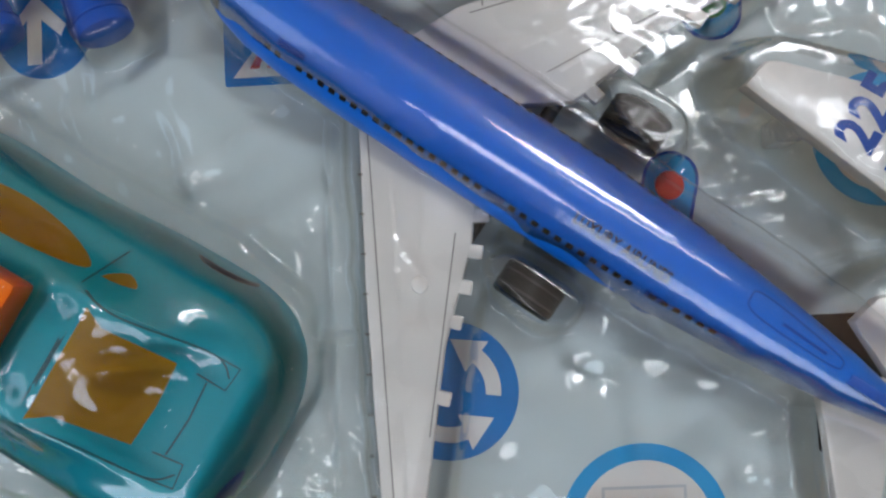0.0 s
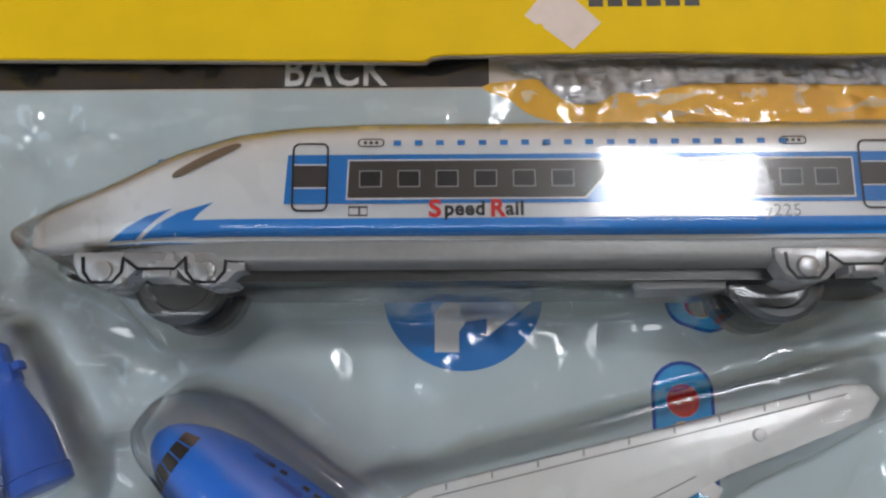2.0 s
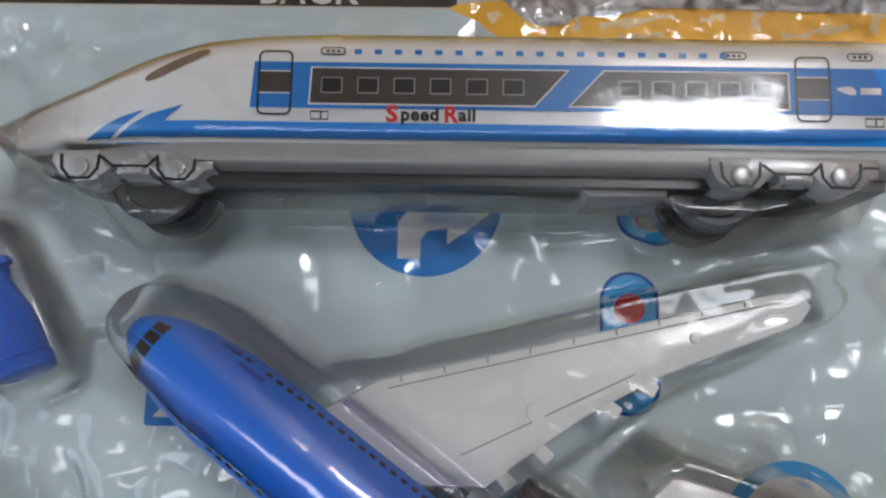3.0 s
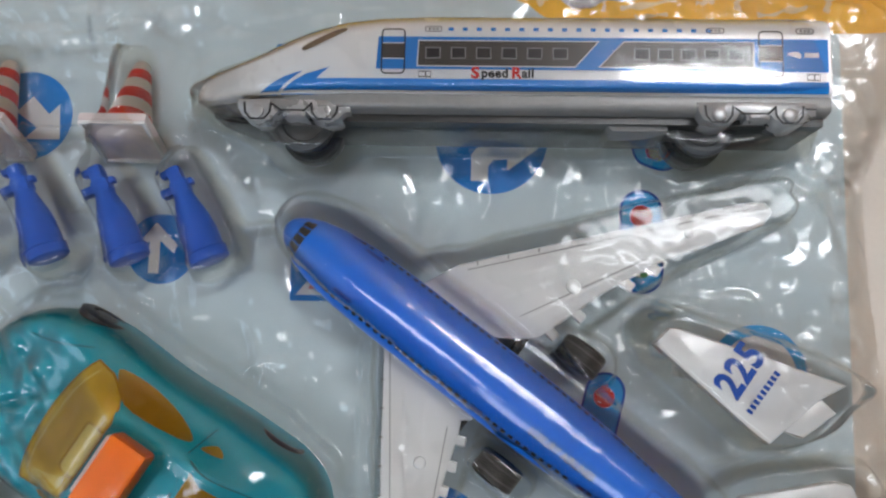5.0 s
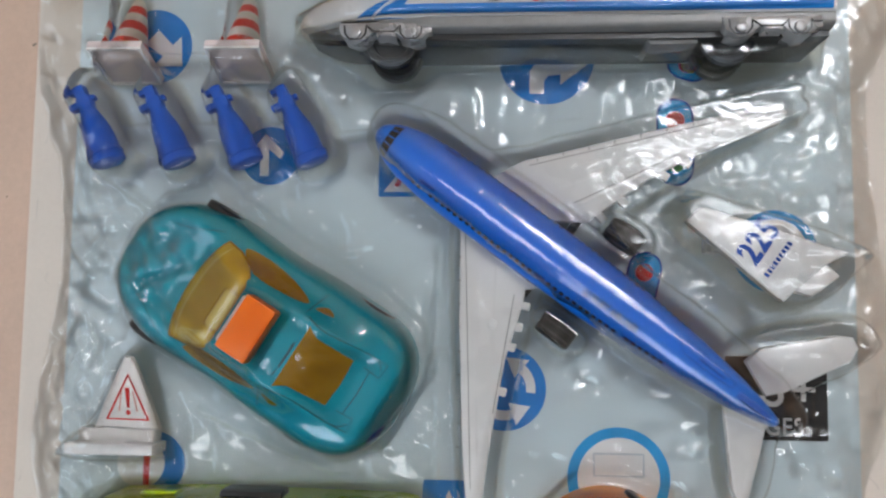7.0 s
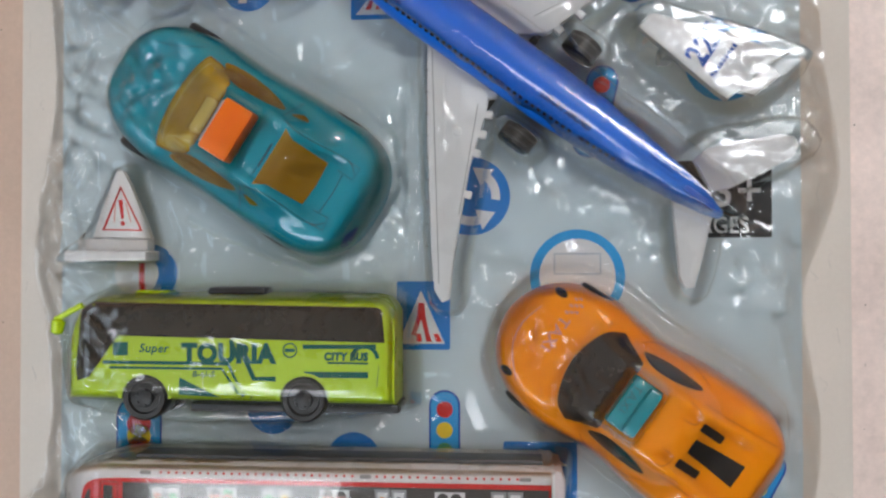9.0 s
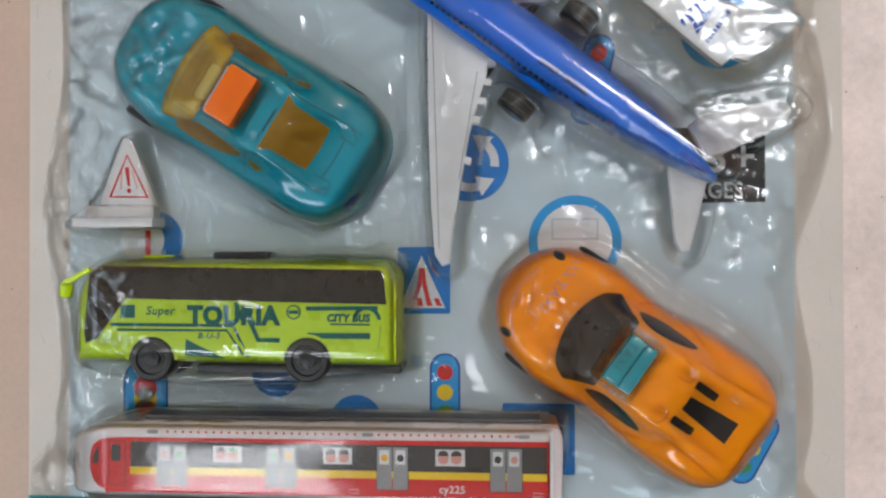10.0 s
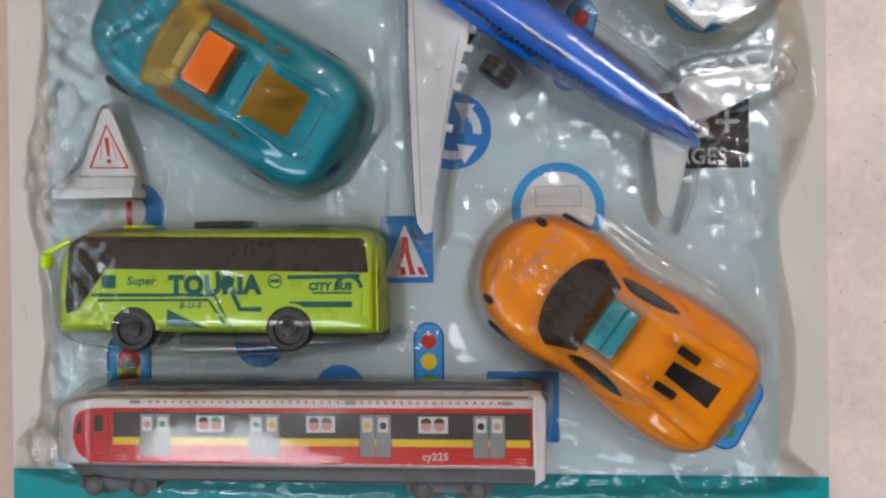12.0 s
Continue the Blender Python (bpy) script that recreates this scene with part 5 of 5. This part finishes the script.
def blister():
    step = 0.5
    xs, ys = np.arange(-124, 124.1, step), np.arange(-136, 111.5, step)
    px, py = np.meshgrid(xs, ys)
    shape = px.shape
    rim = [(-117, 109), (-120, 55), (-115, 38), (-113.5, 5), (-120, -38), (-116, -62), (-114, -88), (-115.5, -108), (-110, -132), (104, -133), (112, -118), (115.5, -92), (110.5, -55), (117, -34), (121.5, -16), (119, 2), (116, 24), (114, 60), (117, 109)]
    car_line = [(-43.5, 0), (-41, -12), (-33, -19), (-22, -21.5), (0, -20.5), (22, -21.5), (35, -19), (42, -9), (42, 9), (35, 19), (22, 21.5), (0, 20.5), (-22, 21.5), (-33, 19), (-41, 12)]
    base = outline_distance(px, py, curve(rim, True, 4))
    rise = lambda d, wall, p: 1 - np.clip(1 - d / wall, 0, 1) ** p
    h = 0.25 + 3.4 * rise(base + 1.5 * smooth_field(3, shape, 9), 11, 1.6)
    owner = np.zeros(shape, int)
    pockets = [
        ("train_dome", [(-45, 75), (-43.5, 79.5), (-36, 83.6), (-26, 87), (-12, 92.6), (0, 96), (100, 96.4), (101, 67), (80, 62), (66, 62), (62, 66), (-4, 66), (-10, 61), (-22, 61), (-27, 66)], 19, 1.6, 4.8),
        ("train_dome", [(-106.4, -114), (-104, -105), (-97, -99.4), (-88, -98), (44, -98.5), (44, -104), (41, -128), (-94, -129), (-100, -123)], 16, 1.6, 4.8),
        ("coach_dome", [(-106.5, -61), (-100, -55), (-92, -51.5), (-8, -51), (-1, -56), (0, -85), (-20, -89), (-40, -91), (-66, -91), (-86, -89), (-102, -86)], 17, 2.0, 4.8),
        ("car_dome", turned_outline((-51.5, -6.5), -32.2, [(1.045 * x, 1.02 * y) for x, y in car_line]), 6, 2.2, 4.8),
        ("car_dome", turned_outline((62.0, -83.2), -35.3, car_line), 6, 2.2, 4.8),
        ("plane_dome", [(-22, 47.5), (-16, 52), (-2, 47), (20, 31), (45, 12), (72, -9), (88, -24), (90, -32), (82, -33), (58, -20), (30, -1), (0, 22), (-15, 34), (-21.5, 42)], 21.5, 1.5, 4.8),
        ("wing_dome", [(8, 38), (20, 41), (87, 57), (93, 55), (93, 50), (68, 38), (40, 20), (27, 20)], 11, 0.8, 4.8),
        ("wing_dome", [(1, 26), (1, -8), (2.4, -40), (4, -57), (11, -57), (13.5, -40), (19, -12), (24, 2), (27, 16), (8, 30)], 11, 0.6, 4.8),
        ("tail_dome", [(76, -16), (82, -9), (104, -5.6), (110, -8), (110, -14), (90, -25), (86, -32), (81, -53), (73, -51), (71, -24)], 11, 0.8, 4.8),
        ("fin_dome", [(60, 21), (65, 27), (69, 27), (106, 14), (103, 6), (95, 0), (86, -1), (82, 1)], 18.5, 1.2, 4.8),
        ("wheel_dome", [(40, 24), (47, 26), (56, 19), (55, 12), (48, 11)], 14, 1.0, 4.8),
        ("wheel_dome", [(21, -4), (27, 0), (38, -8), (36, -14), (29, -14)], 14, 1.0, 4.8),
        ("sign_dome", [(-88, -14), (-84, -17), (-78, -38), (-79, -45), (-107, -45), (-107, -39), (-100, -34), (-92, -17)], 12, 1.0, 4.8),
    ]
    for cx in (-93.5, -60):
        pockets.append(("cone_dome", [(cx - 9, 71), (cx - 6.5, 74), (cx - 4, 90), (cx + 4, 90), (cx + 6.5, 74), (cx + 9, 71), (cx + 9, 62), (cx - 9, 62)], 18, 1.0, 3.4))
    for cx in (-97.6, -77.2, -57.6, -38.6):
        pockets.append(("post_dome", [(cx - 13, 58), (cx - 10, 63), (cx - 6, 62), (cx + 3, 48), (cx + 6, 38), (cx - 4, 34.5), (cx - 7, 45), (cx - 13, 54)], 13.5, 0.8, 4.8))
    # shallow channels that join the pockets
    for a, b, w, z in (((-33, 46), (-18, 48), 3.2, 9), ((-48, 71), (-37, 73), 2.5, 10), ((-52, 70), (-92, 70), 3, 8), ((-96, 46), (-40, 46), 6.5, 10.5), ((-20, 61), (-20, 40), 1.2, 6), ((56, 34), (66, 24), 2, 7),
                       ((66, -8), (100, 0), 2.2, 7), ((-2, 26), (-3, -52), 2.0, 5.5), ((-11, -14), (2, -14), 2.5, 6), ((20, -40), (66, -46), 1.5, 5.5), ((66, -46), (68, -24), 1.5, 5.5), ((14, -50), (30, -64), 1.8, 7), ((-70, 36), (-50, 20), 4, 6), ((-88, 49), (-85.5, 36), 2.6, 11), ((-68, 49), (-65.5, 36), 2.6, 11), ((-49, 49), (-46.5, 36), 2.6, 11), ((-100, 36), (-84, 24), 3, 7), ((-20, 66), (-22, 44), 1.0, 5), ((-6, 58), (-10, 52), 2, 5), ((0, -52), (14, -44), 2, 6), ((-72, -30), (-40, -44), 2.4, 6.5), ((-60, -34), (-30, -48), 2, 6)):
        d = Vector((b[0] - a[0], b[1] - a[1])).normalized()
        n = Vector((-d.y, d.x)) * w
        pockets.append(("", [(a[0] + n.x, a[1] + n.y), (b[0] + n.x, b[1] + n.y), (b[0] - n.x, b[1] - n.y), (a[0] - n.x, a[1] - n.y)], z, 0.0, 2.6))
    for k, (name, poly, z, spare, slope) in enumerate(pockets):
        if name in ("plane_dome", "wing_dome", "fin_dome", "tail_dome", "post_dome", "cone_dome", "sign_dome", "wheel_dome"):
            poly = curve(poly, True, 4)
        lean = 1.3 if name in ("plane_dome", "wing_dome", "fin_dome", "tail_dome", "post_dome", "car_dome") else 0.0
        d = outline_distance(px - lean, py - lean, poly) + spare + 1.5 * lean
        d = d + 0.35 * smooth_field(int(z * 10), shape, 6)
        g = np.clip(d * slope, 0, z)
        if name == "plane_dome":
            off_axis = (px + 19.4) * 78 / 131.6 + (py - 47.6) * 106 / 131.6
            g = np.minimum(g, np.where(np.abs(off_axis) < 9.5, z - 0.055 * off_axis ** 2, 15.5))
        if k < 3:
            top = np.zeros(shape)
            for j, i in zip(*np.nonzero(d > -1)):
                z_toy = FACES[k](float(px[j, i]), float(py[j, i]))
                if z_toy is not None:
                    top[j, i] = z_toy + 1.5
            g = np.maximum(g, top)
            for _ in range(5):
                g[1:-1, 1:-1] = np.maximum(top[1:-1, 1:-1] - 0.9, (4 * g[1:-1, 1:-1] + g[:-2, 1:-1] + g[2:, 1:-1] + g[1:-1, :-2] + g[1:-1, 2:]) / 8)
        if k == 0:
            g = g - (0.0004 * np.clip(px - 45, 0, None) ** 2 + 0.024 * (py - 78)) * (g > 20)
        if name == "car_dome":
            hull = HULLS[k - 3]
            signs = turned_outline(*(((-51.5, -6.5), -32.2), ((62.0, -83.2), -35.3))[k - 3], rect(-3.2, -8.6, 8, 8.6) if k == 3 else rect(-9.4, -8.4, 1.6, 8.4))
            for j, i in zip(*np.nonzero(d > -1)):
                z_car = hull(float(px[j, i]), float(py[j, i]))
                if z_car is not None:
                    g[j, i] = max(g[j, i], z_car + 1.6)
            g = np.maximum(g, np.clip((outline_distance(px, py, signs) + 5.0) * 6.5, 0, 33.2 if k == 3 else 36.0))
            for _ in range(6):
                g[1:-1, 1:-1] = np.maximum(g[1:-1, 1:-1] * (d[1:-1, 1:-1] < 0), (4 * g[1:-1, 1:-1] + g[:-2, 1:-1] + g[2:, 1:-1] + g[1:-1, :-2] + g[1:-1, 2:]) / 8)
        if name:
            owner[(g > h) & (g > 1.0)] = k + 1
        h = np.maximum(h, g)
    for _ in range(2):
        h[1:-1, 1:-1] = (4 * h[1:-1, 1:-1] + h[:-2, 1:-1] + h[2:, 1:-1] + h[1:-1, :-2] + h[1:-1, 2:]) / 8
    # wrinkles: sharp creases in the web, slight waves on the domes, crumpled spots
    inside = np.clip(base / 4, 0, 1)
    low = np.clip(1 - h / 9, 0, 1)
    crease = 1 - np.abs(smooth_field(13, shape, 24)) - 0.5 * np.abs(smooth_field(14, shape, 13))
    h += inside * (0.10 * smooth_field(11, shape, 22) + 0.012 * smooth_field(12, shape, 9) + low * (0.7 * crease + 0.5 * smooth_field(15, shape, 22)))
    rng = random.Random(7)
    for _ in range(170):
        cx, cy, long, way, bow, amp = rng.uniform(-108, 108), rng.uniform(-126, 100), rng.uniform(6, 24), rng.gauss(1.6, 0.6), rng.uniform(-0.3, 0.3), rng.uniform(0.12, 0.5)
        if (-5 < cx < 100 and 52 < cy < 76) or (18 < cx < 72 and -52 < cy < -14):
            continue
        near = (np.abs(px[0] - cx) < long / 2 + 5), (np.abs(py[:, 0] - cy) < long / 2 + 5)
        cols, lines = np.nonzero(near[0])[0], np.nonzero(near[1])[0]
        if len(cols) == 0 or len(lines) == 0:
            continue
        win = np.ix_(lines, cols)
        a = (px[win] - cx) * math.cos(way) + (py[win] - cy) * math.sin(way)
        b = -(px[win] - cx) * math.sin(way) + (py[win] - cy) * math.cos(way) - bow * a * a / long
        h[win] += inside[win] * np.clip(1 - h[win] / 13, 0, 1) * amp * np.exp(-np.abs(b) / 0.6) * np.clip(1 - (2 * a / long) ** 2, 0, 1)
    ridged = lambda seed, cell: 1 - 2 * np.abs(smooth_field(seed, shape, cell))

    def crumple(seed, folds):
        """Flat facets with sharp creases: triangle waves in several directions, their lines bent a little."""
        total, dice = np.zeros(shape), random.Random(seed)
        for half, slope in folds:
            turn = dice.uniform(0, math.pi)
            run = px * math.cos(turn) + py * math.sin(turn) + 1.6 * half * smooth_field(seed + int(10 * half), shape, 14)
            total += half * slope * (np.abs((run / half + dice.random()) % 2 - 1) - 0.5)
        return total

    edge_band = np.exp(-((base - 5) / 4) ** 2)
    h += edge_band * (0.55 * crumple(31, ((2.2, 0.22), (3.4, 0.25), (5.2, 0.2))) + 0.3 * ridged(17, 9))
    fine = crumple(41, ((2.1, 0.10), (2.9, 0.13), (4.3, 0.14), (6.8, 0.12))) + 0.25 * smooth_field(20, shape, 8)
    h += inside * low * crumple(51, ((9.0, 0.02), (16.0, 0.035), (23.0, 0.04)))
    for cx, cy, rx, ry, amp in ((60, 7, 9, 6, 1.2), (86, 12, 14, 9, 0.35), (80, 50, 12, 6, 0.2), (92, -14, 12, 6, 0.4), (-48, -93.5, 20, 3.5, 1.7), (-80, 11, 12, 12, 1.3), (34, -68, 9, 9, 0.9), (48, -78, 7, 7, 1.6), (-52, -70, 10, 8, 0.68), (-92, -66, 7, 9, 1.53), (-30, -18, 9, 6, 0.7), (-68, -32, 16, 8, 0.5), (-104, -8, 7, 20, 0.9), (-25, 15, 14, 10, 0.7), (-30, 62, 12, 9, 0.9), (-55, 28, 12, 5, 0.9), (80, 101, 45, 4, 0.7), (-80, 97, 45, 6, 1.19), (62, 33, 7, 5, 0.4), (-84, -76, 8, 8, 0.42), (-60, 8, 5, 6, 0.4), (-102, 25, 8, 18, 0.9), (46, 33, 26, 8, 0.15), (40, 34, 14, 9, 0.08), (66, 44, 16, 7, 0.08), (10, -10, 7, 26, 0.35), (-108, 10, 8, 45, 0.8), (-106, -60, 7, 40, 0.9), (-78, 6, 10, 12, 0.77), (-70, -8, 9, 7, 0.68), (36, -66, 7, 6, 0.5), (-85, 66, 9, 7, 1.19), (-50, 66, 9, 7, 1.19), (112, 40, 5, 50, 0.9), (-4, -36, 5, 14, 0.6), (95, -45, 9, 18, 0.6)):
        h += amp * fine * np.exp(-((px - cx) / rx) ** 2 - ((py - cy) / ry) ** 2)
    h = np.maximum(h, 0.25)
    ny, nx = shape
    verts = np.stack([px, py, h], -1).reshape(-1, 3) * MM
    gy, gx = np.gradient(h, step)
    normals = np.stack([-gx, -gy, np.ones(shape)], -1).reshape(-1, 3)
    normals /= np.linalg.norm(normals, axis=1)[:, None]
    keep = base > -1.5
    quad = keep[:-1, :-1] & keep[1:, :-1] & keep[:-1, 1:] & keep[1:, 1:]
    idx = np.arange(ny * nx).reshape(ny, nx)
    cover = thing("blister_cover", (0, 0, 0), "clear wrinkled plastic blister formed over the toys on the card", "blister pack")
    web = np.where(base > 8, 0, -1)
    owner = np.where(owner > 0, owner, web)[:-1, :-1]
    for k in range(-1, len(pockets) + 1):
        pick = quad & (owner == k)
        if not pick.any():
            continue
        faces = np.stack([idx[:-1, :-1][pick], idx[:-1, 1:][pick], idx[1:, 1:][pick], idx[1:, :-1][pick]], -1)
        used = np.unique(faces)
        remap = np.full(ny * nx, -1)
        remap[used] = np.arange(len(used))
        name = pockets[k - 1][0] if k > 0 else ("flange" if k < 0 else "web")
        me = bpy.data.meshes.new(name)
        me.from_pydata(verts[used].tolist(), [], remap[faces].tolist())
        me.polygons.foreach_set("use_smooth", [True] * len(me.polygons))
        me.normals_split_custom_set_from_vertices(normals[used].tolist())
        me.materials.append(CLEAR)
        ob = new(name, me)
        ob.parent = cover


blister()
